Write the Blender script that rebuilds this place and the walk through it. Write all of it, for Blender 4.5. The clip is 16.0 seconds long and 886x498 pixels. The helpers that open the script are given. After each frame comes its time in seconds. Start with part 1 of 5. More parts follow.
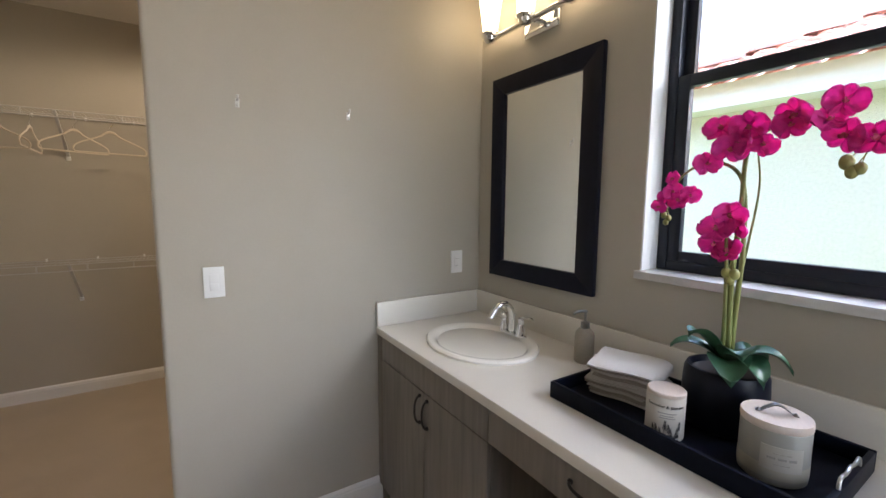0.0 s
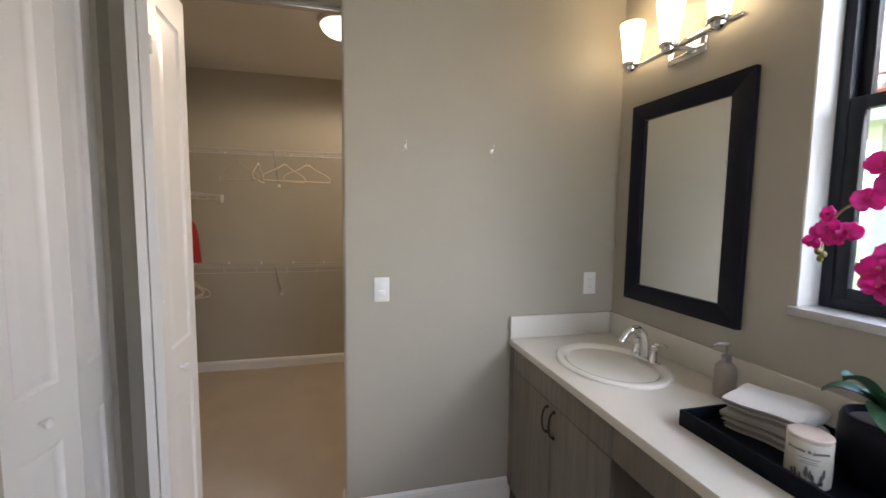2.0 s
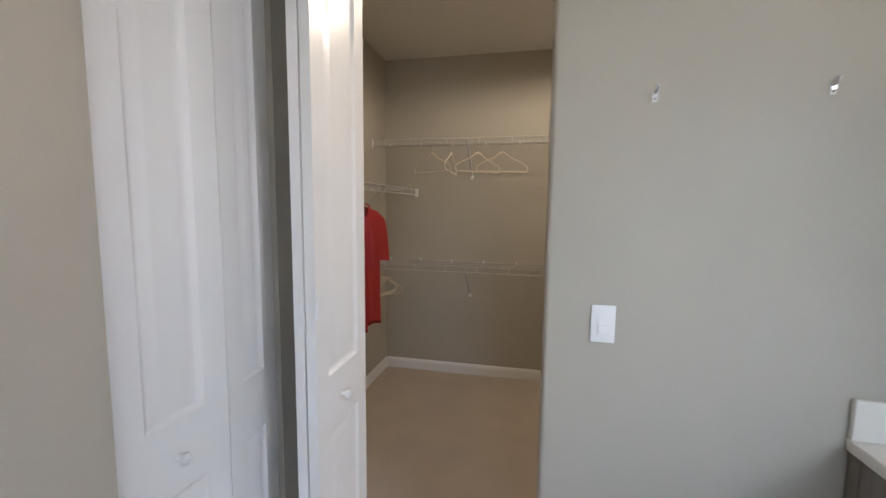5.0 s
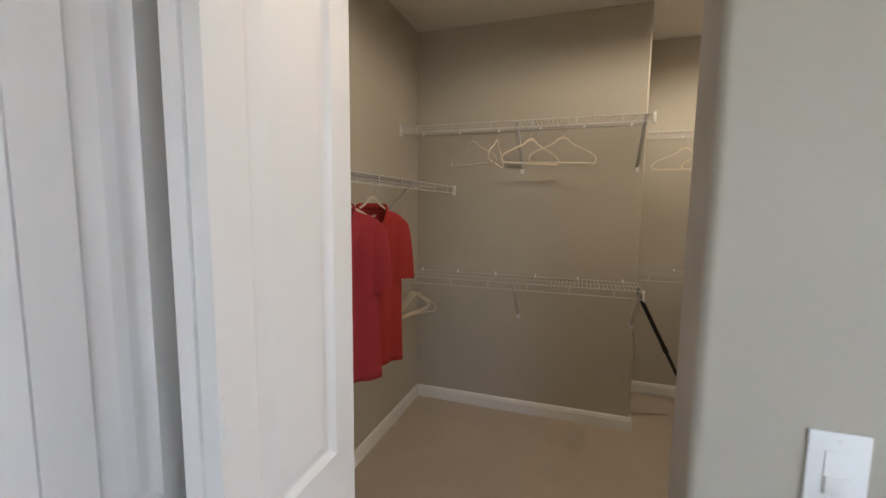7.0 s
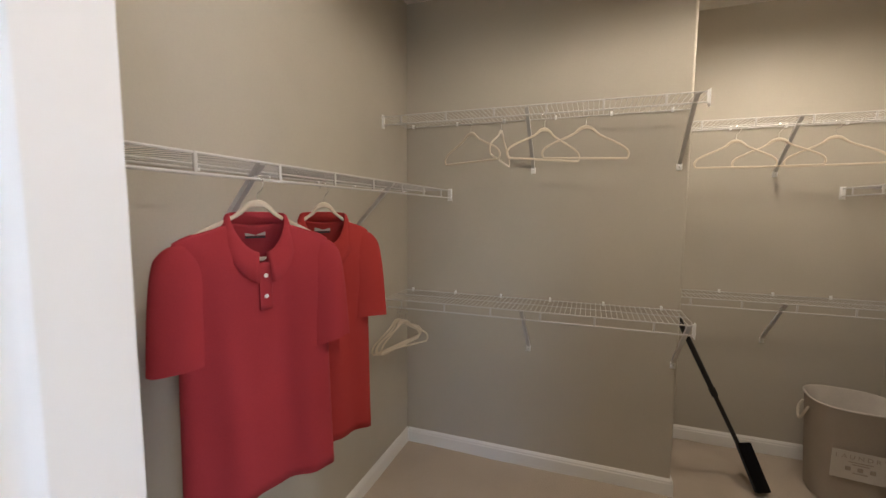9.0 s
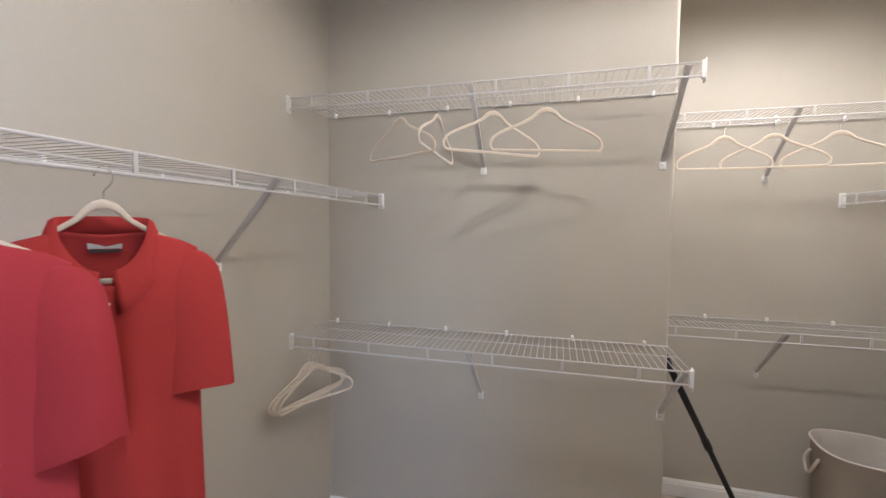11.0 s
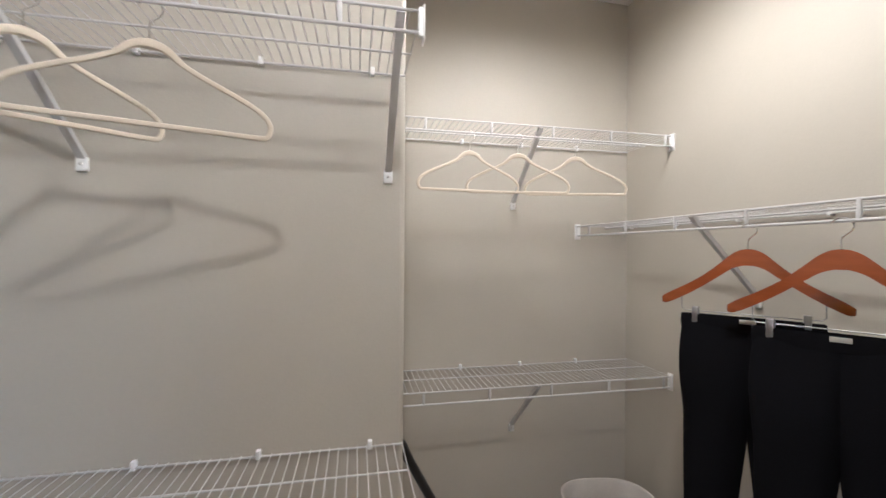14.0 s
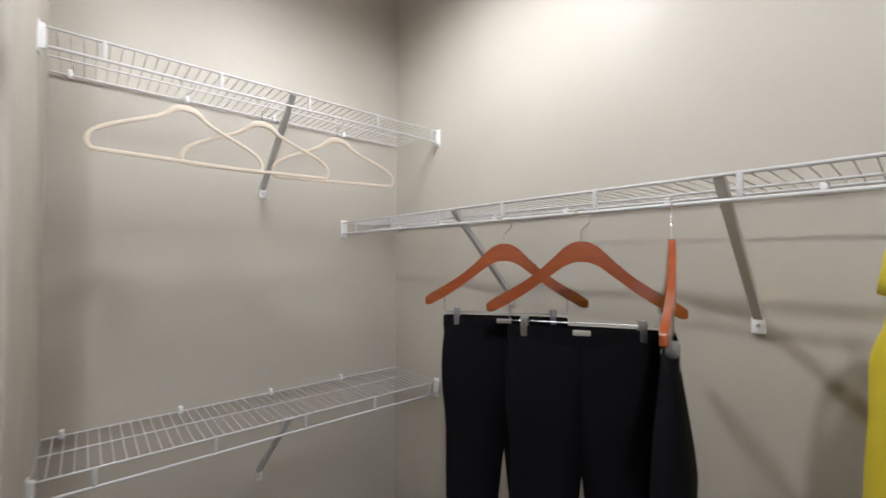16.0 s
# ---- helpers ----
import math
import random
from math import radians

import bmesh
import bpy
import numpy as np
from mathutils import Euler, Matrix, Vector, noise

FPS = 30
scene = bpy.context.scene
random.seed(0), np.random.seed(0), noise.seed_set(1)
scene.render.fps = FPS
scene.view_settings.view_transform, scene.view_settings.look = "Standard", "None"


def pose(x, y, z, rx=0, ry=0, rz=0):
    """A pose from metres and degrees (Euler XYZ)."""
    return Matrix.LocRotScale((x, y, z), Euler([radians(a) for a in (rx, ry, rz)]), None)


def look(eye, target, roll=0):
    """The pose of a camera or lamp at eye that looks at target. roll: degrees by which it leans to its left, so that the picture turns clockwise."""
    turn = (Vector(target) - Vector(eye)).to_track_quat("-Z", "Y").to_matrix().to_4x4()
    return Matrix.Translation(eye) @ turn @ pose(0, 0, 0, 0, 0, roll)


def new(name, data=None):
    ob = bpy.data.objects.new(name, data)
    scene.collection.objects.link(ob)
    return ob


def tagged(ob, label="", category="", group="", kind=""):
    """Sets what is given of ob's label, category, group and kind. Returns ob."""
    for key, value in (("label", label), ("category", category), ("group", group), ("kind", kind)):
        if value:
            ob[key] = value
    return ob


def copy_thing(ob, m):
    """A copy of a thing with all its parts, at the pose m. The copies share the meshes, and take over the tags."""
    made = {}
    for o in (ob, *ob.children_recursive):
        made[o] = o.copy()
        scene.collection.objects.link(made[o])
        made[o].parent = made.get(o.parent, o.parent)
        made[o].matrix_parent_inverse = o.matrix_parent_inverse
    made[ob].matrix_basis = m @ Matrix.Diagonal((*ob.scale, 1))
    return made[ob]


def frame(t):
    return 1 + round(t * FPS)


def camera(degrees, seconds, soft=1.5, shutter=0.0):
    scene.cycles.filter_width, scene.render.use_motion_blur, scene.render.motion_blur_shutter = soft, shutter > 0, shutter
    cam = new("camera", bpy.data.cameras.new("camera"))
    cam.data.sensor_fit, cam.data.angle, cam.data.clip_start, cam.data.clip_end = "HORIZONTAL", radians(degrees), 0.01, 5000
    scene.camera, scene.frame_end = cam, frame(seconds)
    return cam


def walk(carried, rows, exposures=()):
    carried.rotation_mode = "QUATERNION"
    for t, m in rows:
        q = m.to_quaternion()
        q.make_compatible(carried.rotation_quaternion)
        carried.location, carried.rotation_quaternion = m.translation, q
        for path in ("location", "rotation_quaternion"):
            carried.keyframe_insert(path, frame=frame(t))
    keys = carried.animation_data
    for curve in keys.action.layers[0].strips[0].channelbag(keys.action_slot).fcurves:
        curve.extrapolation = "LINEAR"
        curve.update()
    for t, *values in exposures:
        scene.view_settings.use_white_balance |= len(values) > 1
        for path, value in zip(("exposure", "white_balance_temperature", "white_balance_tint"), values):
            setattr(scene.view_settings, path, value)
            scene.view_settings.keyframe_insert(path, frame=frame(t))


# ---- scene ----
cam = camera(94.4, 16.0, shutter=0.3)
PATH = [
    (0, (0.039, 0.115, 1.544), (1.108, 1.79, 1.317), 0.4),
    (0.5, (0.016, 0.038, 1.552), (0.973, 1.781, 1.34), 0.4),
    (1, (-0.008, -0.043, 1.568), (0.802, 1.775, 1.371), 0.5),
    (1.5, (-0.041, -0.081, 1.595), (0.62, 1.797, 1.405), 0.5),
    (2, (-0.055, -0.072, 1.604), (0.424, 1.862, 1.429), 0.7),
    (2.5, (-0.044, -0.012, 1.606), (0.25, 1.959, 1.431), 0.7),
    (3, (-0.027, 0.068, 1.615), (0.093, 2.055, 1.427), 0.8),
    (3.5, (-0.025, 0.168, 1.604), (-0.075, 2.158, 1.409), 0.7),
    (6, (-0.154, 0.93, 1.591), (-0.723, 2.836, 1.382), 0.7),
    (6.5, (-0.182, 1.103, 1.594), (-0.789, 2.997, 1.386), 0.7),
    (7, (-0.228, 1.243, 1.6), (-0.862, 3.128, 1.389), 0.6),
    (7.5, (-0.291, 1.395, 1.615), (-0.945, 3.273, 1.406), 0.5),
    (8, (-0.323, 1.541, 1.632), (-1.002, 3.411, 1.424), 0.3),
    (10.5, (-0.314, 2.234, 1.582), (-0.921, 4.135, 1.453), 0.4),
    (11, (-0.314, 2.388, 1.594), (-0.849, 4.312, 1.48), 0.4),
    (11.5, (-0.299, 2.541, 1.613), (-0.732, 4.491, 1.518), 0.4),
    (12, (-0.265, 2.65, 1.618), (-0.582, 4.624, 1.54), 0.5),
    (12.5, (-0.205, 2.775, 1.628), (-0.373, 4.767, 1.564), 0.5),
    (13, (-0.126, 2.918, 1.645), (-0.114, 4.917, 1.597), 0.6),
    (13.5, (-0.051, 3.039, 1.652), (0.158, 5.028, 1.629), 0.4),
    (14, (0.021, 3.13, 1.648), (0.434, 5.087, 1.648), 0.4),
    (14.5, (0.081, 3.243, 1.645), (0.715, 5.14, 1.662), 0.3),
    (15, (0.118, 3.336, 1.648), (0.979, 5.141, 1.673), 0.3),
    (15.5, (0.169, 3.371, 1.633), (1.258, 5.049, 1.665), 0.2),
    (16, (0.257, 3.363, 1.615), (1.569, 4.872, 1.657), 0.3),
]
EXPOSURES = [
    (0.0, 2.94, 6400, 14), (2.2, 2.90, 6350, 13), (3.5, 2.98, 5850, 12), (6.0, 2.97, 5800, 11), (8.0, 2.97, 5950, 10),
    (10.3, 3.95, 5000, 13.5), (12.5, 3.9, 4850, 13), (14.0, 3.86, 4750, 12), (16.0, 3.84, 4600, 10.5),
]
walk(cam, [(t, look(eye, target, roll)) for t, eye, target, roll in PATH], EXPOSURES)

# ---------------------------------------------------------------- light
SUN_EL, SUN_AZ = 56.0, 6.0
world = bpy.data.worlds.new("sky_world")
scene.world = world
world.use_nodes = True
wn = world.node_tree.nodes
sky = wn.new("ShaderNodeTexSky")
sky.sky_type = "NISHITA"
sky.sun_disc = False
sky.sun_elevation = radians(SUN_EL)
sky.sun_rotation = radians(SUN_AZ)
wn["Background"].inputs["Strength"].default_value = 0.15
world.node_tree.links.new(sky.outputs["Color"], wn["Background"].inputs["Color"])

sun = new("sun", bpy.data.lights.new("sun", "SUN"))
sun.data.energy, sun.data.angle, sun.data.color = 4.0, radians(0.6), (1.0, 0.96, 0.90)
sun.matrix_world = look((0.7, 6.7, 10), (0, 0, 0))

SKY_LIGHT = 8.2
window_sky = new("window_sky_light", bpy.data.lights.new("window_sky_light", "AREA"))
window_sky.data.shape, window_sky.data.size, window_sky.data.size_y = "RECTANGLE", 1.8, 1.4
window_sky.data.energy, window_sky.data.color = SKY_LIGHT, (1.0, 0.96, 0.90)
window_sky.matrix_world = look((3.1, -0.75, 2.5), (-0.6, 1.4, 1.2))

high_sky = new("high_sky_light", bpy.data.lights.new("high_sky_light", "AREA"))
high_sky.data.shape, high_sky.data.size, high_sky.data.size_y = "RECTANGLE", 2.6, 1.6
high_sky.data.energy, high_sky.data.color = 15.0, (0.90, 0.95, 1.0)
high_sky.matrix_world = look((3.6, -2.2, 4.6), (1.2, 1.2, 1.2))

# added fill lamp behind the camera, brightens partition and doors; no window known there
back_fill = new("back_fill_light", bpy.data.lights.new("back_fill_light", "AREA"))
back_fill.data.shape, back_fill.data.size, back_fill.data.size_y = "RECTANGLE", 1.15, 1.15
back_fill.data.energy, back_fill.data.color = 2.3, (1.0, 0.95, 0.90)
back_fill.matrix_world = look((0.86, -2.23, 1.75), (0.86, 0.0, 1.75))

CLOSET_GLOW, SCONCE_GLOW = 0.4, 0.8
for bulb_name, bulb_at, watts, blend in (("closet_bulb", (-0.035, 2.99, 2.783), 5.1, 0.3), ("alcove_bulb", (0.74, 4.24, 2.783), 4.3, 0.7)):
    bulb = new(bulb_name, bpy.data.lights.new(bulb_name, "SPOT"))
    bulb.data.spot_size, bulb.data.spot_blend = radians(180), blend
    bulb.data.energy, bulb.data.color, bulb.data.shadow_soft_size = watts, (1.0, 0.80, 0.56), 0.05
    bulb.location = bulb_at

# ---------------------------------------------------------------- materials


def material(name, color, rough=0.6, metal=0.0, grain=0.0, grain_scale=40.0, stain=0.0, stain_scale=3.0, bump=0.0,
             bump_scale=200.0, bump_dist=0.002, stretch=(1, 1, 1), per_object=0.0, coat=0.0, sheen=0.0, emit=None, glow=0.0,
             transmission=0.0, ior=1.45, alpha=1.0, rough_var=0.0, spec=0.5, thin=0.0):
    m = bpy.data.materials.new(name)
    m.use_nodes = True
    nt = m.node_tree
    b = nt.nodes["Principled BSDF"]
    b.inputs["Base Color"].default_value = (*color, 1)
    b.inputs["Roughness"].default_value = rough
    b.inputs["Metallic"].default_value = metal
    b.inputs["Coat Weight"].default_value = coat
    b.inputs["Sheen Weight"].default_value = sheen
    b.inputs["Transmission Weight"].default_value = transmission
    b.inputs["IOR"].default_value = ior
    b.inputs["Alpha"].default_value = alpha
    b.inputs["Specular IOR Level"].default_value = spec
    if emit:
        b.inputs["Emission Color"].default_value = (*emit, 1)
        b.inputs["Emission Strength"].default_value = glow
    co = nt.nodes.new("ShaderNodeTexCoord")
    mp = nt.nodes.new("ShaderNodeMapping")
    mp.inputs["Scale"].default_value = stretch
    nt.links.new(co.outputs["Object"], mp.inputs["Vector"])

    def noise_tex(scale, detail=4.0):
        n = nt.nodes.new("ShaderNodeTexNoise")
        n.inputs["Scale"].default_value = scale
        n.inputs["Detail"].default_value = detail
        nt.links.new(mp.outputs["Vector"], n.inputs["Vector"])
        return n.outputs["Fac"]

    def scaled(fac, amount):
        r = nt.nodes.new("ShaderNodeMapRange")
        r.inputs["From Min"].default_value, r.inputs["From Max"].default_value = 0.25, 0.75
        r.inputs["To Min"].default_value, r.inputs["To Max"].default_value = 1 - amount, 1 + amount
        nt.links.new(fac, r.inputs["Value"])
        return r.outputs["Result"]

    factors = []
    if grain:
        factors.append(scaled(noise_tex(grain_scale), grain))
    if stain:
        factors.append(scaled(noise_tex(stain_scale, 3.0), stain))
    if per_object:
        info = nt.nodes.new("ShaderNodeObjectInfo")
        r = nt.nodes.new("ShaderNodeMapRange")
        r.inputs["To Min"].default_value, r.inputs["To Max"].default_value = 1 - per_object, 1 + per_object
        nt.links.new(info.outputs["Random"], r.inputs["Value"])
        factors.append(r.outputs["Result"])
    if factors:
        total = factors[0]
        for fac in factors[1:]:
            mul = nt.nodes.new("ShaderNodeMath")
            mul.operation = "MULTIPLY"
            nt.links.new(total, mul.inputs[0])
            nt.links.new(fac, mul.inputs[1])
            total = mul.outputs[0]
        vm = nt.nodes.new("ShaderNodeVectorMath")
        vm.operation = "SCALE"
        vm.inputs[0].default_value = color
        nt.links.new(total, vm.inputs["Scale"])
        nt.links.new(vm.outputs["Vector"], b.inputs["Base Color"])
    if rough_var:
        r = nt.nodes.new("ShaderNodeMapRange")
        r.inputs["From Min"].default_value, r.inputs["From Max"].default_value = 0.3, 0.7
        r.inputs["To Min"].default_value, r.inputs["To Max"].default_value = rough - rough_var, rough + rough_var
        nt.links.new(noise_tex(6.0), r.inputs["Value"])
        nt.links.new(r.outputs["Result"], b.inputs["Roughness"])
    if thin:
        tr = nt.nodes.new("ShaderNodeBsdfTranslucent")
        tr.inputs["Color"].default_value = (*color, 1)
        mx = nt.nodes.new("ShaderNodeMixShader")
        mx.inputs["Fac"].default_value = thin
        nt.links.new(b.outputs["BSDF"], mx.inputs[1])
        nt.links.new(tr.outputs["BSDF"], mx.inputs[2])
        nt.links.new(mx.outputs["Shader"], nt.nodes["Material Output"].inputs["Surface"])
    if bump:
        bp = nt.nodes.new("ShaderNodeBump")
        bp.inputs["Strength"].default_value = bump
        bp.inputs["Distance"].default_value = bump_dist
        nt.links.new(noise_tex(bump_scale, 3.0), bp.inputs["Height"])
        nt.links.new(bp.outputs["Normal"], b.inputs["Normal"])
    return m


PAINT = material("greige_paint", (0.462, 0.428, 0.362), 0.52, spec=0.35, grain=0.012, grain_scale=90, stain=0.045, stain_scale=1.8, bump=0.16, bump_scale=170, rough_var=0.11)
CEIL = material("ceiling_paint", (0.74, 0.71, 0.66), 0.9, grain=0.03, grain_scale=60, bump=0.5, bump_scale=60, bump_dist=0.004)
TRIM = material("white_trim_paint", (0.80, 0.79, 0.77), 0.35, stain=0.02, bump=0.05, bump_scale=60)
DOORW = material("white_door_paint", (0.83, 0.82, 0.805), 0.32, stain=0.02, bump=0.05, bump_scale=90, stretch=(1, 1, 0.25))
CARPET = material("beige_carpet", (0.50, 0.42, 0.335), 0.95, grain=0.16, grain_scale=260, stain=0.07, stain_scale=3.5, bump=0.9, bump_scale=320, bump_dist=0.006, sheen=0.25)
TILE = material("cream_floor_tile", (0.62, 0.56, 0.48), 0.3, grain=0.05, grain_scale=12, stain=0.05, per_object=0.03)
GROUT = material("tile_grout", (0.42, 0.38, 0.33), 0.9, grain=0.06, grain_scale=90)
QUARTZ = material("cream_cultured_marble", (0.77, 0.735, 0.67), 0.16, grain=0.012, grain_scale=120, stain=0.015, stain_scale=5, coat=0.3)
PORCELAIN = material("white_porcelain", (0.88, 0.855, 0.80), 0.07, coat=0.5)
LAMINATE = material("grey_wood_laminate", (0.205, 0.178, 0.152), 0.5, grain=0.16, grain_scale=16, stain=0.12, stain_scale=5, stretch=(3, 3, 0.22), bump=0.12, bump_scale=60)
LAM_IN = material("dark_cabinet_inside", (0.07, 0.06, 0.055), 0.7, grain=0.1, stretch=(3, 3, 0.3))
CHROME = material("chrome", (0.86, 0.87, 0.88), 0.06, metal=1.0)
STEEL = material("brushed_steel", (0.60, 0.59, 0.57), 0.3, metal=1.0, grain=0.04, grain_scale=80)
BRONZE = material("dark_bronze_metal", (0.03, 0.026, 0.024), 0.42, metal=0.5)
NAVY = material("navy_black_mirror_frame", (0.006, 0.007, 0.018), 0.38, spec=0.25, grain=0.2, grain_scale=20, bump=0.06, bump_scale=80)
GLASS_M = material("mirror_glass", (0.88, 0.9, 0.89), 0.0, metal=1.0)
WINFRAME = material("dark_bronze_window_frame", (0.012, 0.015, 0.024), 0.4, spec=0.35, grain=0.1, grain_scale=30)
PANE = material("window_glass", (1, 1, 1), 0.0, transmission=1.0, ior=1.05)
MARBLE = material("white_marble_sill", (0.62, 0.625, 0.63), 0.2, stain=0.1, stain_scale=9, grain=0.05, grain_scale=25)
REVEAL = material("off_white_reveal_paint", (0.60, 0.61, 0.61), 0.45, stain=0.03, bump=0.05, bump_scale=80)
PLASTIC = material("white_plastic", (0.82, 0.82, 0.81), 0.35)
TRAYM = material("matte_black_tray", (0.004, 0.006, 0.014), 0.45, spec=0.12, grain=0.15, grain_scale=60, bump=0.1)
POT = material("matte_black_pot", (0.005, 0.007, 0.016), 0.36, spec=0.2, grain=0.1)
TOWEL = material("white_cotton_towel", (0.70, 0.67, 0.63), 0.95, grain=0.06, grain_scale=300, bump=0.9, bump_scale=420, bump_dist=0.004, sheen=0.4)
# darker copy of the white towel: shade between its layers put into the colour
TOWEL_SHADE = material("shaded_towel_fold", (0.42, 0.38, 0.33), 0.95, grain=0.1, grain_scale=300, bump=0.8, bump_scale=420, bump_dist=0.004)
CERAMIC = material("speckled_stoneware", (0.36, 0.325, 0.28), 0.6, grain=0.2, grain_scale=300, bump=0.35, bump_scale=120)
CANDLE = material("white_candle_ceramic", (0.62, 0.585, 0.53), 0.45, grain=0.03, grain_scale=60)
LIDW = material("pale_wood_lid", (0.62, 0.535, 0.475), 0.5, grain=0.05, grain_scale=20, stretch=(6, 1, 1))
FROST = material("frosted_candle_glass", (0.30, 0.30, 0.275), 0.28, grain=0.02, coat=0.6)
WAX = material("cream_wax", (0.37, 0.35, 0.29), 0.5, grain=0.03)
PAPER = material("paper_label", (0.42, 0.40, 0.36), 0.7, grain=0.02)
CLIPM = material("dull_grey_metal", (0.30, 0.295, 0.29), 0.38, metal=1.0)
INK = material("black_ink", (0.02, 0.02, 0.022), 0.6)
GREYINK = material("grey_ink", (0.28, 0.27, 0.26), 0.7)
LEAF = material("orchid_leaf", (0.045, 0.125, 0.072), 0.28, stain=0.25, stain_scale=14, grain=0.08, grain_scale=60, coat=0.3)
STEM = material("orchid_stem", (0.20, 0.22, 0.07), 0.5, stain=0.2, stain_scale=20)
PETAL = material("magenta_petal", (0.88, 0.085, 0.50), 0.5, stain=0.22, stain_scale=30, grain=0.12, grain_scale=90, per_object=0.12, thin=0.45, spec=0.3)
LIP = material("orchid_lip", (0.62, 0.12, 0.22), 0.5, stain=0.2, stain_scale=60)
BUD = material("orchid_bud", (0.30, 0.30, 0.10), 0.5, stain=0.2, stain_scale=40)
SHADE = material("lit_frosted_shade", (0.9, 0.85, 0.75), 0.4, emit=(1.0, 0.78, 0.48), glow=SCONCE_GLOW)
DOME = material("lit_frosted_dome", (0.9, 0.85, 0.75), 0.4, emit=(1.0, 0.77, 0.50), glow=CLOSET_GLOW)
WIRE = material("white_epoxy_wire", (0.55, 0.54, 0.53), 0.4)
BRACE = material("grey_white_bracket", (0.56, 0.55, 0.54), 0.4, stain=0.05)
CREAM = material("cream_velvet", (0.60, 0.525, 0.41), 0.85, grain=0.05, grain_scale=200, sheen=0.5)
REDCLOTH = material("red_cotton_knit", (0.335, 0.036, 0.032), 0.9, grain=0.08, grain_scale=500, stain=0.05, bump=0.35, bump_scale=900, bump_dist=0.001, spec=0.15)
CRIMSON = material("crimson_cotton_knit", (0.315, 0.034, 0.042), 0.9, grain=0.08, grain_scale=500, stain=0.05, bump=0.35, bump_scale=900, bump_dist=0.001, spec=0.15)
YELLOW = material("yellow_cotton", (0.66, 0.54, 0.008), 0.85, grain=0.06, grain_scale=400, spec=0.2)
BLACKCLOTH = material("black_cotton_twill", (0.0060, 0.0058, 0.0072), 0.95, grain=0.2, grain_scale=400, bump=0.3, bump_scale=700, bump_dist=0.001, spec=0.1)
CHERRY = material("orange_varnished_wood", (0.27, 0.070, 0.017), 0.22, grain=0.12, grain_scale=12, stretch=(0.6, 6, 6), coat=0.5)
HAMPER = material("grey_canvas", (0.36, 0.31, 0.255), 0.95, grain=0.08, grain_scale=250, bump=0.5, bump_scale=350, stain=0.06)
HAMPER_IN = material("cream_lining", (0.55, 0.51, 0.46), 0.95, grain=0.05, grain_scale=200, stain=0.08, stain_scale=8)
ROPE = material("cream_rope", (0.55, 0.50, 0.42), 0.95, grain=0.1, grain_scale=200)
BLACKP = material("black_plastic", (0.014, 0.014, 0.015), 0.38)
STUCCO = material("cream_stucco", (0.60, 0.60, 0.51), 0.95, grain=0.06, grain_scale=40, bump=0.5, bump_scale=80, bump_dist=0.01)
SOFFIT = material("white_soffit", (0.72, 0.72, 0.68), 0.8, grain=0.02)
ROOFT = material("red_clay_tile", (0.60, 0.37, 0.31), 0.85, grain=0.15, grain_scale=25, per_object=0.25)
GRASS = material("lawn_ground", (0.07, 0.10, 0.035), 0.95, grain=0.3, grain_scale=30, stain=0.2)
VINYL = material("beige_seat_vinyl", (0.60, 0.53, 0.43), 0.6, grain=0.04, grain_scale=80)

# ---------------------------------------------------------------- mesh helpers


def finish(name, bm, mat, smooth=True, angle=38):
    me = bpy.data.meshes.new(name)
    bmesh.ops.recalc_face_normals(bm, faces=bm.faces)
    bm.to_mesh(me)
    bm.free()
    if smooth:
        for p in me.polygons:
            p.use_smooth = True
        me.set_sharp_from_angle(angle=radians(angle))
    me.materials.append(mat)
    return me


def part(name, bm, mat, parent, label="", smooth=True, at=None):
    ob = new(name, finish(name, bm, mat, smooth))
    ob.parent = parent
    if at is not None:
        ob.matrix_basis = at
    return tagged(ob, label)


def solid(name, bm, mat, label, category, kind="", smooth=True, group=""):
    return tagged(new(name, finish(name, bm, mat, smooth)), label, category, group, kind)


def thing(name, label, category, m=None, group="", kind=""):
    ob = new(name)
    ob.empty_display_size = 0.05
    if m is not None:
        ob.matrix_basis = m
    return tagged(ob, label, category, group, kind)


def box(bm, x0, x1, y0, y1, z0, z1, bevel=0.0, seg=2, m=None):
    r = bmesh.ops.create_cube(bm, size=1.0)
    t = Matrix.Translation(((x0 + x1) / 2, (y0 + y1) / 2, (z0 + z1) / 2)) @ Matrix.Diagonal((abs(x1 - x0), abs(y1 - y0), abs(z1 - z0), 1))
    bmesh.ops.transform(bm, matrix=t, verts=r["verts"])
    if bevel:
        edges = list({e for v in r["verts"] for e in v.link_edges})
        out = bmesh.ops.bevel(bm, geom=edges, offset=bevel, segments=seg, affect="EDGES", profile=0.5)
        verts = list({v for f in out["faces"] for v in f.verts} | {v for v in r["verts"] if v.is_valid})
    else:
        verts = r["verts"]
    if m is not None:
        bmesh.ops.transform(bm, matrix=m, verts=verts)
    return bm


def slab(*args, **kw):
    return box(bmesh.new(), *args, **kw)


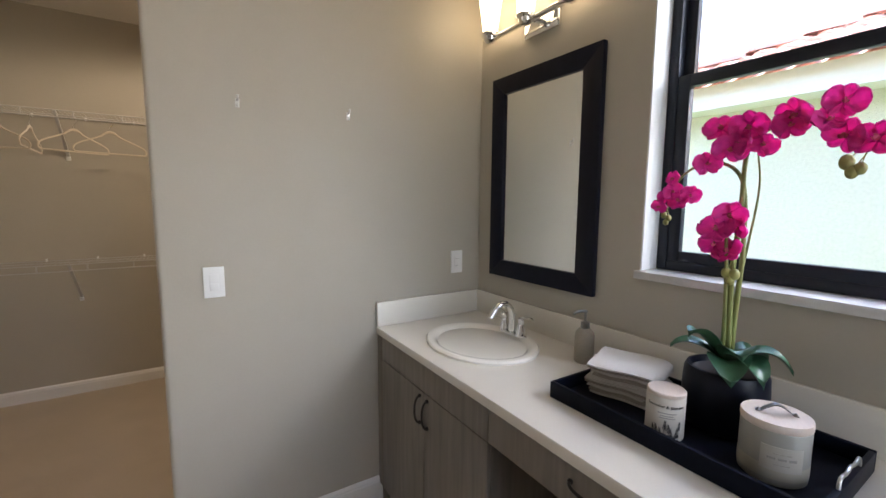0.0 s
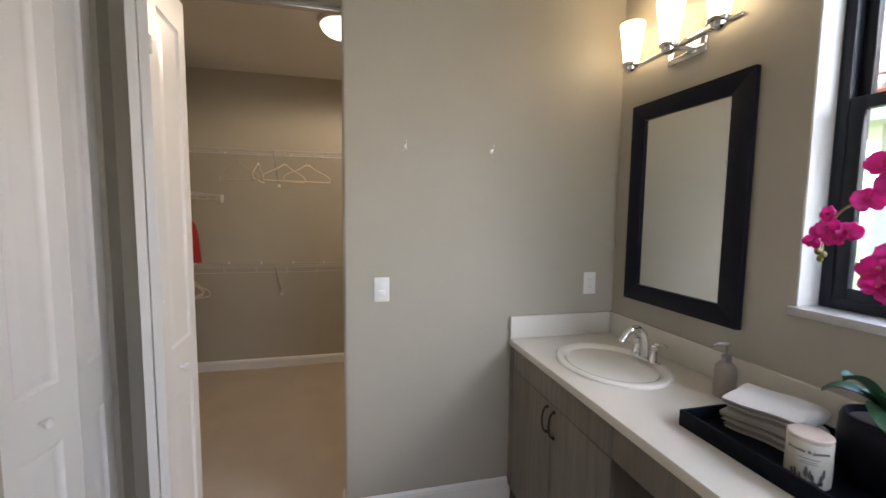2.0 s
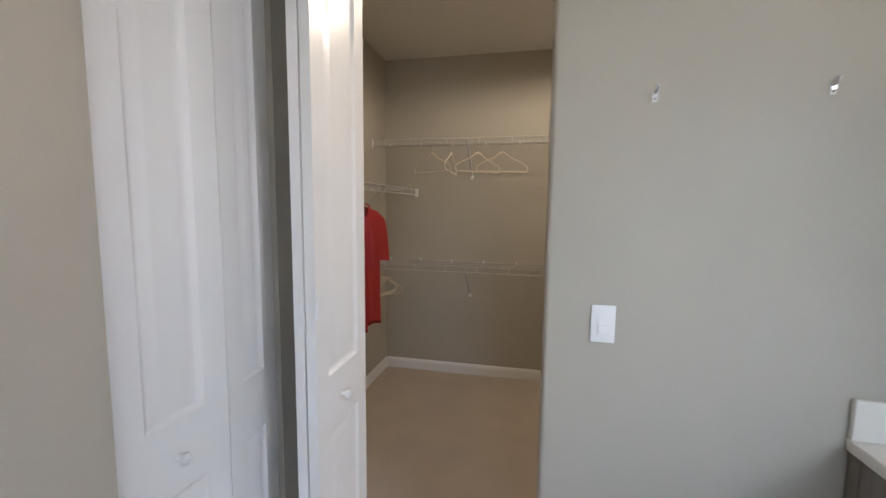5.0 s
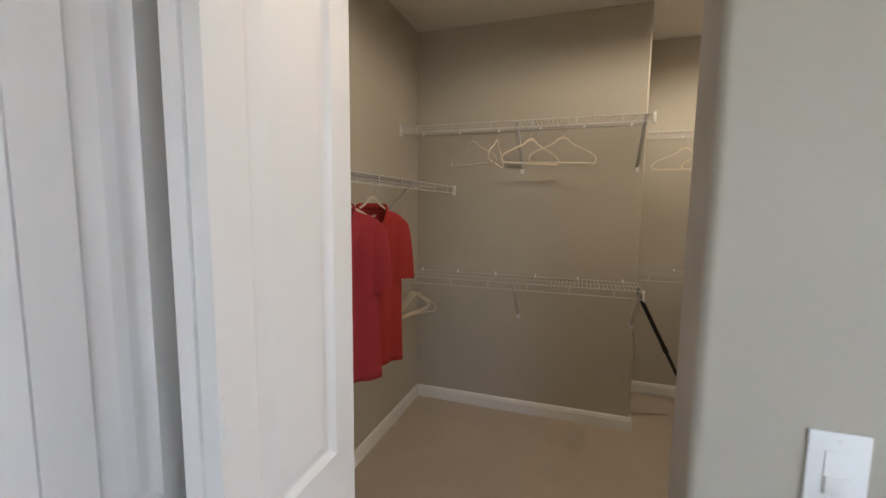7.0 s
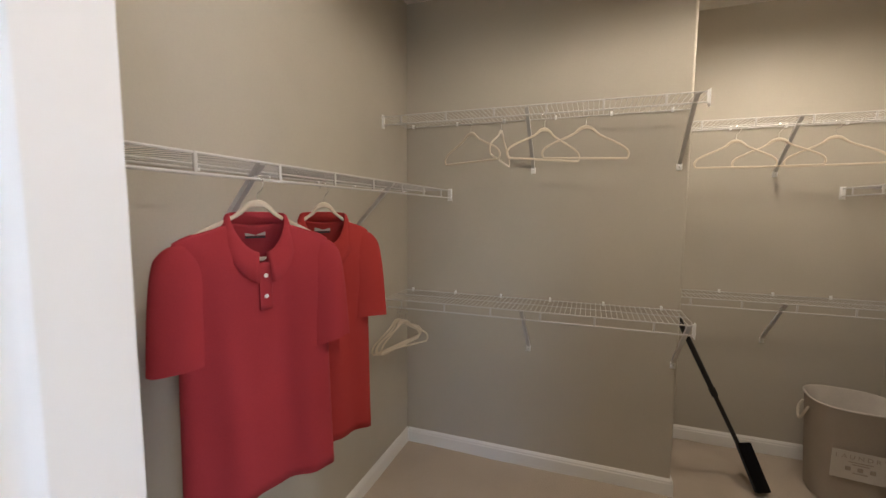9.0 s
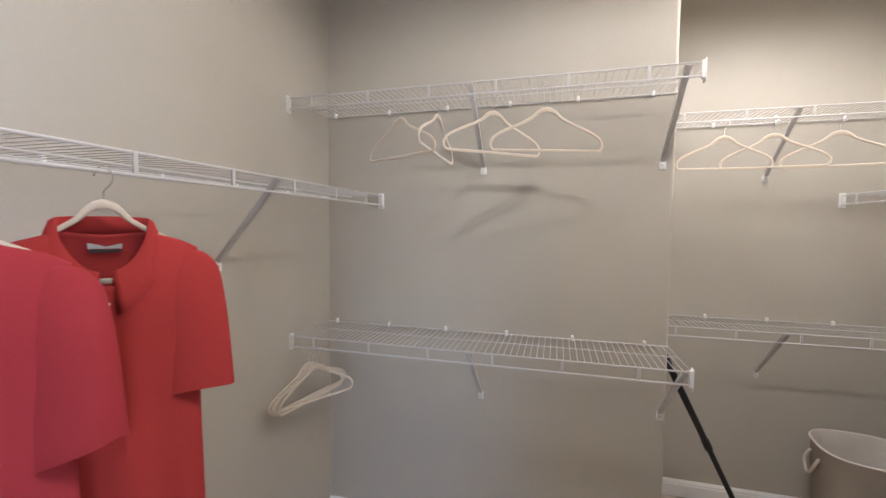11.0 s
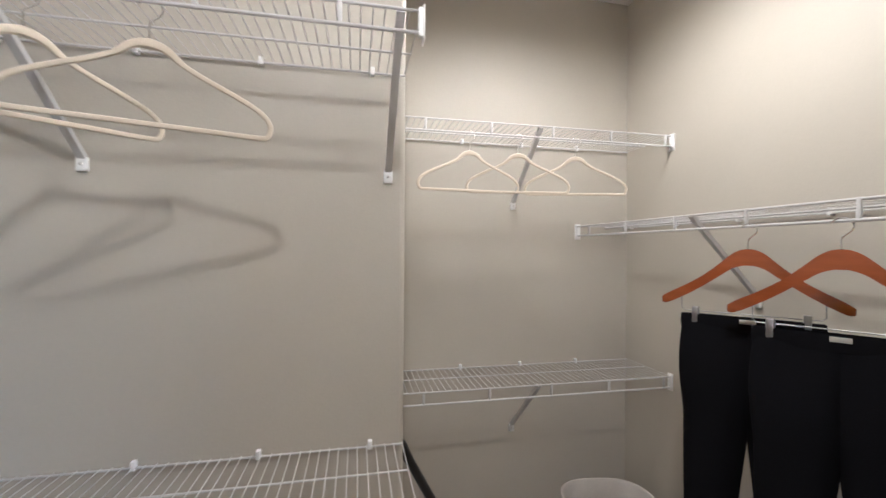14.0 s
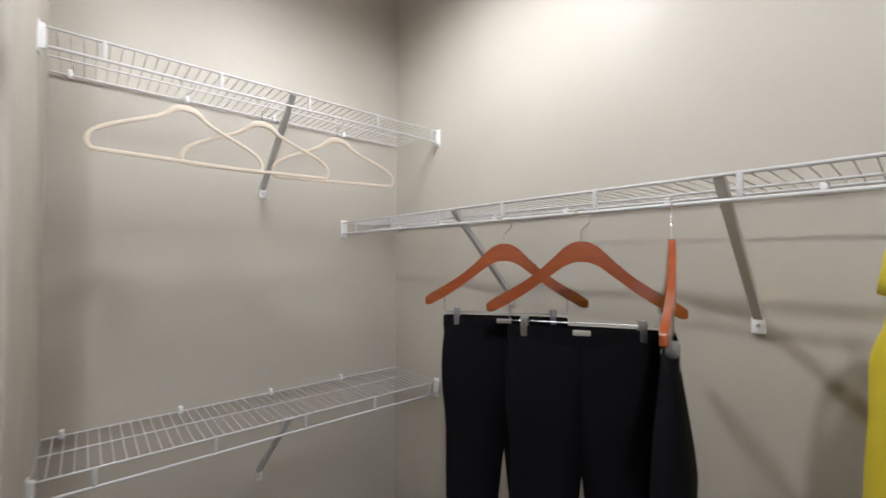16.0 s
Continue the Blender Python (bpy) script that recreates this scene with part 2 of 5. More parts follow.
def tube(bm, pts, r, n=8, closed=False, flat=1.0, caps=True):
    """A round (or flattened) bar along pts; r may be a list."""
    pts = [Vector(p) for p in pts]
    count = len(pts)
    radii = r if isinstance(r, (list, tuple)) else [r] * count
    rings = []
    ref = None
    for i, p in enumerate(pts):
        a = pts[i - 1] if (i > 0 or closed) else p
        b = pts[(i + 1) % count] if (i < count - 1 or closed) else p
        d = (b - a).normalized()
        if ref is None:
            ref = Vector((0, 1, 0)) if abs(d.y) < 0.9 else Vector((1, 0, 0))
        side = d.cross(ref).normalized()
        up = side.cross(d).normalized()
        ref = up
        rings.append([bm.verts.new(p + (side * math.cos(k * math.tau / n) + up * flat * math.sin(k * math.tau / n)) * radii[i]) for k in range(n)])
    last = count if closed else count - 1
    for i in range(last):
        a, b = rings[i], rings[(i + 1) % count]
        for k in range(n):
            bm.faces.new((a[k], a[(k + 1) % n], b[(k + 1) % n], b[k]))
    if caps and not closed:
        bm.faces.new(rings[0][::-1])
        bm.faces.new(rings[-1])
    return bm


def bar(*args, **kw):
    return tube(bmesh.new(), *args, **kw)


def lathe(bm, prof, n=32, cx=0.0, cy=0.0, sx=1.0, sy=1.0, power=2.0, caps=True):
    """Turned shape from (radius, height) pairs; power above 2 squares the plan."""
    rings = []
    for r, z in prof:
        ring = []
        for k in range(n):
            a = k * math.tau / n
            c, s = math.cos(a), math.sin(a)
            q = (abs(c) ** power + abs(s) ** power) ** (-1 / power)
            ring.append(bm.verts.new((cx + r * q * c * sx, cy + r * q * s * sy, z)))
        rings.append(ring)
    for a, b in zip(rings, rings[1:]):
        for k in range(n):
            bm.faces.new((a[k], a[(k + 1) % n], b[(k + 1) % n], b[k]))
    if caps and prof[0][0] > 1e-6:
        bm.faces.new(rings[0][::-1])
    if caps and prof[-1][0] > 1e-6:
        bm.faces.new(rings[-1])
    bmesh.ops.remove_doubles(bm, verts=bm.verts, dist=1e-6)
    return bm


def turned(*args, **kw):
    return lathe(bmesh.new(), *args, **kw)


def spline(pts, steps=6):
    """Catmull-Rom through pts."""
    p = [Vector(q) for q in pts]
    p = [p[0] * 2 - p[1], *p, p[-1] * 2 - p[-2]]
    out = []
    for i in range(1, len(p) - 2):
        for k in range(steps):
            t = k / steps
            a, b, c, d = p[i - 1], p[i], p[i + 1], p[i + 2]
            out.append(0.5 * (2 * b + (c - a) * t + (2 * a - 5 * b + 4 * c - d) * t * t + (3 * b - a - 3 * c + d) * t ** 3))
    out.append(p[-2])
    return out


def prism(bm, outline, y0, y1):
    """A plate with an (x, z) outline between two depths."""
    a = [bm.verts.new((x, y0, z)) for x, z in outline]
    b = [bm.verts.new((x, y1, z)) for x, z in outline]
    bm.faces.new(a)
    bm.faces.new(b[::-1])
    n = len(outline)
    for k in range(n):
        bm.faces.new((a[k], b[k], b[(k + 1) % n], a[(k + 1) % n]))
    return bm


def lettering(words, size, depth=0.0006):
    cu = bpy.data.curves.new("lettering", "FONT")
    cu.body, cu.size, cu.extrude, cu.align_x, cu.align_y = words, size, depth / 2, "CENTER", "CENTER"
    ob = bpy.data.objects.new("lettering", cu)
    scene.collection.objects.link(ob)
    bpy.context.view_layer.update()
    me = bpy.data.meshes.new_from_object(ob.evaluated_get(bpy.context.evaluated_depsgraph_get()))
    bm = bmesh.new()
    bm.from_mesh(me)
    bpy.data.objects.remove(ob)
    bpy.data.curves.remove(cu)
    bpy.data.meshes.remove(me)
    return bm


def wrap(bm, radius):
    """Bends flat artwork (x across, y up, z out) round a can whose face looks to -y."""
    for v in bm.verts:
        a = v.co.x / radius
        r = radius + v.co.z
        v.co = Vector((math.sin(a) * r, -math.cos(a) * r, v.co.y))
    return bm

# ---------------------------------------------------------------- the shell of both rooms

PY0, PY1 = 1.955, 2.095
JAMB_R, JAMB_L, HEAD = -0.048, -0.825, 2.565
WX, CEIL_Z = 1.455, 2.93
LX, BUMP_Y, BUMP_X, ALC_Y, RX = -1.487, 4.337, 0.161, 5.035, 1.405
SIDE_X = -1.0
BACK_Y = -2.2
WIN_Y0, WIN_Y1, WIN_Z0, WIN_Z1 = -0.14, 0.984, 1.30, 2.68


def rounded_wall(x0, x1, y0, y1, z0, z1, edges):
    """A wall block whose chosen upright corners are bullnosed; edges: (x, y) of the corners."""
    bm = slab(x0, x1, y0, y1, z0, z1)
    pick = [e for e in bm.edges if all(any((v.co.xy - Vector(q)).length < 1e-4 for q in edges) for v in e.verts) and abs(e.verts[0].co.z - e.verts[1].co.z) > 0.1]
    bmesh.ops.bevel(bm, geom=pick, offset=0.018, segments=6, affect="EDGES", profile=0.5)
    return bm


# partition between bathroom and closet, with the closet's doorway
wall = rounded_wall(JAMB_R, WX, PY0, PY1, 0, CEIL_Z, [(JAMB_R, PY0), (JAMB_R, PY1)])
solid("wall_partition_east", wall, PAINT, "greige painted wall beside the closet doorway", "wall", "structure")
solid("wall_partition_west", slab(LX - 0.1, JAMB_L, PY0, PY1, 0, CEIL_Z), PAINT, "greige painted wall behind the folded doors", "wall", "structure")
solid("wall_partition_head", slab(JAMB_L, JAMB_R, PY0, PY1, HEAD, CEIL_Z), PAINT, "greige painted wall over the closet doorway", "wall", "structure")

# bathroom's window wall, built round the opening
WT = 0.2
solid("wall_window_south", slab(WX, WX + WT, BACK_Y, WIN_Y0, 0, CEIL_Z), PAINT, "greige painted wall beside the window", "wall", "structure")
solid("wall_window_north", rounded_wall(WX, WX + WT, WIN_Y1, PY1, 0, CEIL_Z, []), PAINT, "greige painted wall behind the vanity mirror", "wall", "structure")
solid("wall_window_below", slab(WX, WX + WT, WIN_Y0, WIN_Y1, 0, WIN_Z0 - 0.03), PAINT, "greige painted wall under the window", "wall", "structure")
solid("wall_window_above", slab(WX, WX + WT, WIN_Y0, WIN_Y1, WIN_Z1, CEIL_Z), PAINT, "greige painted wall over the window", "wall", "structure")
bm = slab(WX + 0.003, WX + 0.098, WIN_Y1 - 0.004, WIN_Y1 - 0.0005, WIN_Z0, WIN_Z1)
box(bm, WX + 0.003, WX + 0.098, WIN_Y0 + 0.0005, WIN_Y0 + 0.004, WIN_Z0, WIN_Z1)
box(bm, WX + 0.003, WX + 0.098, WIN_Y0 + 0.004, WIN_Y1 - 0.004, WIN_Z1 - 0.004, WIN_Z1 - 0.0005)
solid("trim_window_reveal", bm, REVEAL, "white painted window reveal", "trim", "structure")

# bathroom's side wall with the linen closet's doorway
LIN0, LIN1 = 1.258, 1.862
solid("wall_side_south", slab(SIDE_X - 0.12, SIDE_X + 0.03, BACK_Y, LIN0, 0, CEIL_Z), PAINT, "greige painted side wall of the bathroom", "wall", "structure")
solid("wall_side_north", slab(SIDE_X - 0.12, SIDE_X + 0.03, LIN1, PY0, 0, CEIL_Z), PAINT, "narrow greige wall return beside the linen closet", "wall", "structure")
solid("wall_side_head", slab(SIDE_X - 0.12, SIDE_X + 0.03, LIN0, LIN1, HEAD, CEIL_Z), PAINT, "greige wall over the linen closet doors", "wall", "structure")
solid("wall_linen_back", slab(SIDE_X - 0.5, SIDE_X - 0.42, LIN0 - 0.1, PY0, 0, CEIL_Z), PAINT, "greige back wall of the linen closet", "wall", "structure")
# unseen back wall; its opening is added only to pass the fill lamp's light
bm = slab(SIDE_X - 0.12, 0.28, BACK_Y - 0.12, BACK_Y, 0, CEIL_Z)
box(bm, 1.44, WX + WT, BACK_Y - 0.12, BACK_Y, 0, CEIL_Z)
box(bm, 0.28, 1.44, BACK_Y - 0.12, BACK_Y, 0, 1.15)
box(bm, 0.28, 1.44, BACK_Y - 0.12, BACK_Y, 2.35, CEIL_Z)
solid("wall_bath_back", bm, PAINT, "unseen greige painted back wall of the bathroom, with an opening added for the fill lamp", "wall", "structure", smooth=False)

# closet
solid("wall_closet_west", slab(LX - 0.12, LX, PY1, BUMP_Y + 0.1, 0, CEIL_Z), PAINT, "greige painted closet side wall", "wall", "structure")
bm = rounded_wall(LX, BUMP_X, BUMP_Y, ALC_Y + 0.12, 0, CEIL_Z, [(BUMP_X, BUMP_Y)])
solid("wall_closet_north", bm, PAINT, "greige painted closet back wall, bullnosed at its corner", "wall", "structure")
solid("wall_alcove_north", slab(BUMP_X, RX + 0.12, ALC_Y, ALC_Y + 0.12, 0, CEIL_Z), PAINT, "greige painted back wall of the closet alcove", "wall", "structure")
solid("wall_closet_east", slab(RX, RX + 0.12, PY1, ALC_Y, 0, CEIL_Z), PAINT, "greige painted closet side wall", "wall", "structure")

solid("ceiling_closet", slab(LX - 0.12, RX + 0.12, PY1, ALC_Y + 0.12, CEIL_Z, CEIL_Z + 0.1), CEIL, "off-white textured closet ceiling", "ceiling", "structure")
solid("ceiling_bath", slab(SIDE_X - 0.5, WX + WT, BACK_Y - 0.12, PY1, CEIL_Z + 0.001, CEIL_Z + 0.1), CEIL, "off-white textured bathroom ceiling", "ceiling", "structure")

bm = bmesh.new()
bmesh.ops.create_grid(bm, x_segments=60, y_segments=60, size=0.5)
bmesh.ops.transform(bm, matrix=Matrix.Translation(((LX + RX) / 2, (2.0 + ALC_Y) / 2, 0)) @ Matrix.Diagonal((RX - LX, ALC_Y - 2.0, 1, 1)), verts=bm.verts)
for v in bm.verts:
    v.co.z = 0.006 * noise.noise(v.co * 4.0) * (0.0 if v.co.y < 2.1 else 1.0)
solid("floor_closet", bm, CARPET, "beige cut-pile carpet with faint footmarks", "floor", "structure")
solid("floor_base", slab(SIDE_X - 0.6, WX + WT, BACK_Y - 0.12, ALC_Y + 0.12, -0.12, -0.02), GROUT, "grout bed under the floor", "floor", "structure")


def baseboard(name, x0, y0, x1, y1, h=0.10, t=0.014):
    """Moulded skirting from (x0, y0) to (x1, y1); the room lies to the left of that way."""
    d = Vector((x1 - x0, y1 - y0, 0))
    out = Vector((-d.y, d.x, 0)).normalized()
    prof = [(0.0, -0.004), (t, -0.004), (t, h - 0.028), (t - 0.003, h - 0.022), (t - 0.003, h - 0.014), (t - 0.009, h - 0.004), (t - 0.011, h), (0.0, h)]
    bm = bmesh.new()
    rows = []
    for p in (Vector((x0, y0, 0)), Vector((x1, y1, 0))):
        rows.append([bm.verts.new(p + out * a + Vector((0, 0, z))) for a, z in prof])
    n = len(prof)
    for k in range(n):
        bm.faces.new((rows[0][k], rows[0][(k + 1) % n], rows[1][(k + 1) % n], rows[1][k]))
    bm.faces.new(rows[0])
    bm.faces.new(rows[1][::-1])
    solid(name, bm, TRIM, "white moulded baseboard along the wall", "baseboard", "structure", smooth=False)


baseboard("baseboard_bath", 0.845, PY0, JAMB_R, PY0, 0.14)
baseboard("baseboard_jamb", JAMB_R, PY0 + 0.002, JAMB_R, PY1 - 0.002, 0.11)
baseboard("baseboard_west", LX, BUMP_Y, LX, PY1)
baseboard("baseboard_bump", BUMP_X, BUMP_Y, LX + 0.014, BUMP_Y)
baseboard("baseboard_bump_side", BUMP_X, ALC_Y, BUMP_X, BUMP_Y - 0.014)
baseboard("baseboard_alcove", RX, ALC_Y, BUMP_X + 0.014, ALC_Y)
baseboard("baseboard_east", RX, PY1, RX, ALC_Y - 0.014)

# ---------------------------------------------------------------- folding doors


def door_leaf(w, h, t, flip=False):
    """Moulded two-panel leaf: x 0..w, y 0 (face) .. t, z 0..h."""
    bm = bmesh.new()
    sx = 0.078
    panels = [(0.17, 0.815), (1.012, h - 0.145)]

    def quad(a, b, c, d):
        bm.faces.new([bm.verts.new(q) for q in (a, b, c, d)])

    for y, s in ((0.0, 1), (t, -1)):
        zs = [0, panels[0][0], panels[0][1], panels[1][0], panels[1][1], h]
        for k in range(5):
            if k in (1, 3):
                quad((0, y, zs[k]), (sx, y, zs[k]), (sx, y, zs[k + 1]), (0, y, zs[k + 1]))
                quad((w - sx, y, zs[k]), (w, y, zs[k]), (w, y, zs[k + 1]), (w - sx, y, zs[k + 1]))
            else:
                quad((0, y, zs[k]), (w, y, zs[k]), (w, y, zs[k + 1]), (0, y, zs[k + 1]))
        for z0, z1 in panels:
            rings = []
            for inset, deep in ((0, 0), (0.006, 0.005), (0.014, 0.0105), (0.022, 0.0105), (0.044, 0.0015), (0.047, 0.0015)):
                yy = y + s * deep
                rings.append([(sx + inset, yy, z0 + inset), (w - sx - inset, yy, z0 + inset), (w - sx - inset, yy, z1 - inset), (sx + inset, yy, z1 - inset)])
            for a, b in zip(rings, rings[1:]):
                for k in range(4):
                    quad(a[k], a[(k + 1) % 4], b[(k + 1) % 4], b[k])
            quad(*rings[-1])
    quad((0, 0, 0), (0, t, 0), (0, t, h), (0, 0, h))
    quad((w, 0, 0), (w, t, 0), (w, t, h), (w, 0, h))
    quad((0, 0, 0), (w, 0, 0), (w, t, 0), (0, t, 0))
    quad((0, 0, h), (w, 0, h), (w, t, h), (0, t, h))
    bmesh.ops.remove_doubles(bm, verts=bm.verts, dist=1e-5)
    return bm


def knob(parent, x, z, name="knob"):
    bm = turned([(0.0, 0.0), (0.008, 0.0), (0.007, 0.010), (0.012, 0.016), (0.0165, 0.024), (0.016, 0.031), (0.010, 0.0365), (0.0, 0.038)], 24)
    bmesh.ops.transform(bm, matrix=pose(x, 0, z, 90), verts=bm.verts)
    return part(name, bm, PLASTIC, parent, "white round knob")


def hinge(parent, x, z):
    bm = slab(x - 0.004, x + 0.004, -0.004, 0.002, z - 0.035, z + 0.035, 0.001)
    for k in range(3):
        tube(bm, [(x, -0.006, z - 0.033 + k * 0.023), (x, -0.006, z - 0.013 + k * 0.023)], 0.005, 10)
    part("hinge", bm, PLASTIC, parent, "white painted hinge")


DOOR_H, DOOR_T, DOOR_Z = 2.50, 0.033, 0.02
# linen closet pair: the two leaves stand nearly closed, their joint a little proud
joint, a_start, a_end = Vector((-0.960, 1.586, 0)), Vector((-0.995, 1.264, 0)), Vector((-0.990, 1.858, 0))
door = thing("door_1", "white two-panel bifold linen closet door, nearly closed", "door", kind="structure")
# faces look to +x: local x runs along +y, local y along -x
ang_1 = math.degrees(math.atan2((joint - a_start).y, (joint - a_start).x))
ang_2 = math.degrees(math.atan2((a_end - joint).y, (a_end - joint).x))
leaf_1 = part("leaf", door_leaf((joint - a_start).length - 0.002, DOOR_H, DOOR_T), DOORW, door, at=pose(a_start.x, a_start.y, DOOR_Z, 0, 0, ang_1))
knob(leaf_1, 0.16, 0.912)
leaf_2 = part("leaf", door_leaf((a_end - joint).length - 0.002, DOOR_H, DOOR_T), DOORW, door, at=pose(joint.x, joint.y + 0.002, DOOR_Z, 0, 0, ang_2))

# closet pair folded open against the doorway's west side
door = thing("door_2", "white two-panel bifold closet door, folded open", "door", kind="structure")
lead = part("leaf", door_leaf(0.395, DOOR_H, DOOR_T), DOORW, door, at=pose(-0.728, 1.690, DOOR_Z, 0, 0, 91.5))
knob(lead, 0.172, 0.912)
for hz in (0.27, 1.26, 2.18):
    hinge(lead, -0.003, hz)
part("leaf", door_leaf(0.385, DOOR_H, DOOR_T), DOORW, door, at=pose(-0.766, 1.686, DOOR_Z, 0, 0, 91.0))
bm = slab(JAMB_L + 0.004, JAMB_R - 0.004, 2.012, 2.040, HEAD - 0.022, HEAD, 0.002)
part("track", bm, STEEL, door, "metal door track")

# ---------------------------------------------------------------- ceiling lamp of the closet
lamp = thing("ceiling_light", "flush round ceiling light with frosted dome, switched on", "ceiling light", pose(-0.035, 2.99, CEIL_Z), group="closet ceiling lights")
part("base_ring", turned([(0.0, 0.0), (0.165, 0.0), (0.172, -0.012), (0.170, -0.034), (0.158, -0.042), (0.0, -0.042)], 48), STEEL, lamp, "brushed nickel ring")
dome = part("dome", turned([(0.150, -0.040), (0.150, -0.050), (0.138, -0.076), (0.112, -0.099), (0.070, -0.116), (0.0, -0.124)], 48), DOME, lamp, "glowing frosted glass")
dome.visible_shadow = False
part("finial", turned([(0.0, -0.122), (0.010, -0.124), (0.008, -0.134), (0.0, -0.14)], 16), STEEL, lamp)
copy_thing(lamp, pose(0.74, 4.24, CEIL_Z))

# ---------------------------------------------------------------- window and what lies outside
win = thing("window_1", "single-hung window with dark bronze frame", "window", kind="structure")
FX0, FX1 = WX + 0.098, WX + 0.165


def sash(y0, y1, z0, z1, x0, x1, w=0.045):
    bm = slab(x0, x1, y0, y0 + w, z0, z1, 0.003)
    box(bm, x0, x1, y1 - w, y1, z0, z1, 0.003)
    box(bm, x0, x1, y0 + w, y1 - w, z0, z0 + w, 0.003)
    box(bm, x0, x1, y0 + w, y1 - w, z1 - w, z1, 0.003)
    return bm


part("window_frame", sash(WIN_Y0 + 0.004, WIN_Y1 - 0.004, WIN_Z0, WIN_Z1 - 0.004, FX0, FX1, 0.035), WINFRAME, win)
lower = part("lower_sash", sash(WIN_Y0 + 0.039, WIN_Y1 - 0.039, WIN_Z0 + 0.03, 1.992, FX0 + 0.004, FX0 + 0.032, 0.042), WINFRAME, win)
upper = part("upper_sash", sash(WIN_Y0 + 0.039, WIN_Y1 - 0.039, 1.957, WIN_Z1 - 0.039, FX0 + 0.035, FX1 - 0.004, 0.036), WINFRAME, win)
for sash_ob, z0, z1, xx in ((lower, WIN_Z0 + 0.06, 1.965, FX0 + 0.018), (upper, 1.98, WIN_Z1 - 0.065, FX1 - 0.02)):
    pane = part("pane", slab(xx, xx + 0.004, WIN_Y0 + 0.075, WIN_Y1 - 0.075, z0, z1), PANE, sash_ob, smooth=False)
    pane.visible_shadow = False
part("window_sill", slab(WX - 0.022, FX0 + 0.01, WIN_Y0 - 0.03, WIN_Y1 + 0.012, WIN_Z0 - 0.03, WIN_Z0, 0.004), MARBLE, win, "white marble sill")

solid("ground", slab(WX + WT, 60, -60, 60, -0.5, -0.3), GRASS, "lawn between the two houses", "ground", "structure")
house = thing("neighbour_house", "cream stucco house with red clay tile roof, across the side yard", "house", pose(4.6, 0, -0.57))
part("wall", slab(0, 6, -14, 2.6, 0, 3.0), STUCCO, house, smooth=False)
part("soffit", slab(-0.36, 6, -14, 3.15, 3.0, 3.05), SOFFIT, house, smooth=False)
part("fascia", slab(-0.39, -0.36, -14, 3.0, 2.98, 3.2), SOFFIT, house, smooth=False)
SLOPE = 0.40
bm = bmesh.new()
roof_pts = [(-0.55, -14, 3.15), (-0.55, 3.15, 3.15), (4.0, -1.4, 3.15 + SLOPE * 4.55), (4.0, -14, 3.15 + SLOPE * 4.55)]
bm.faces.new([bm.verts.new(q) for q in roof_pts])
bm.faces.new([bm.verts.new(q) for q in ((-0.55, 3.15, 3.15), (6, 3.15, 3.15), (6, 1.0, 3.15 + SLOPE * 2.15), (4.0, -1.4, 3.15 + SLOPE * 4.55))])
roof = part("roof", bm, ROOFT, house, smooth=False)


def tile_mesh():
    bm = bmesh.new()
    rows = []
    for yy, rr, lift in ((0.0, 0.085, 0.03), (0.40, 0.075, 0.0)):
        rows.append([bm.verts.new((yy, math.cos(k * math.pi / 6) * rr, lift + math.sin(k * math.pi / 6) * rr * 0.8)) for k in range(7)])
    for k in range(6):
        bm.faces.new((rows[0][k], rows[0][k + 1], rows[1][k + 1], rows[1][k]))
    bm.faces.new(rows[0])
    return finish("roof_tile", bm, ROOFT)


TILE_ME = tile_mesh()
pitch = math.degrees(math.atan(SLOPE))
for col in range(14):
    for row in range(16):
        yy = 3.0 - col * 0.2
        xx = -0.6 + row * 0.31
        if yy > 3.15 - (xx + 0.55) - 0.05:
            continue
        t_ob = new("roof_tile", TILE_ME)
        t_ob.parent = roof
        t_ob.matrix_basis = pose(xx, yy, 3.15 + SLOPE * (xx + 0.55) + 0.01, 0, -pitch, 0)
for k in range(14):
    d = k * 0.34
    t_ob = new("roof_tile", TILE_ME)
    t_ob.parent = roof
    t_ob.matrix_basis = pose(-0.6 + d, 3.2 - d, 3.19 + SLOPE * d, 0, -math.degrees(math.atan(SLOPE / 1.41)), -45) @ Matrix.Diagonal((1.2, 1.3, 1.3, 1))

# ---------------------------------------------------------------- vanity
CT_Z, CT_X, V_END, KNEE = 0.931, 0.823, -0.35, 1.080
SINK = (1.123, 1.500)


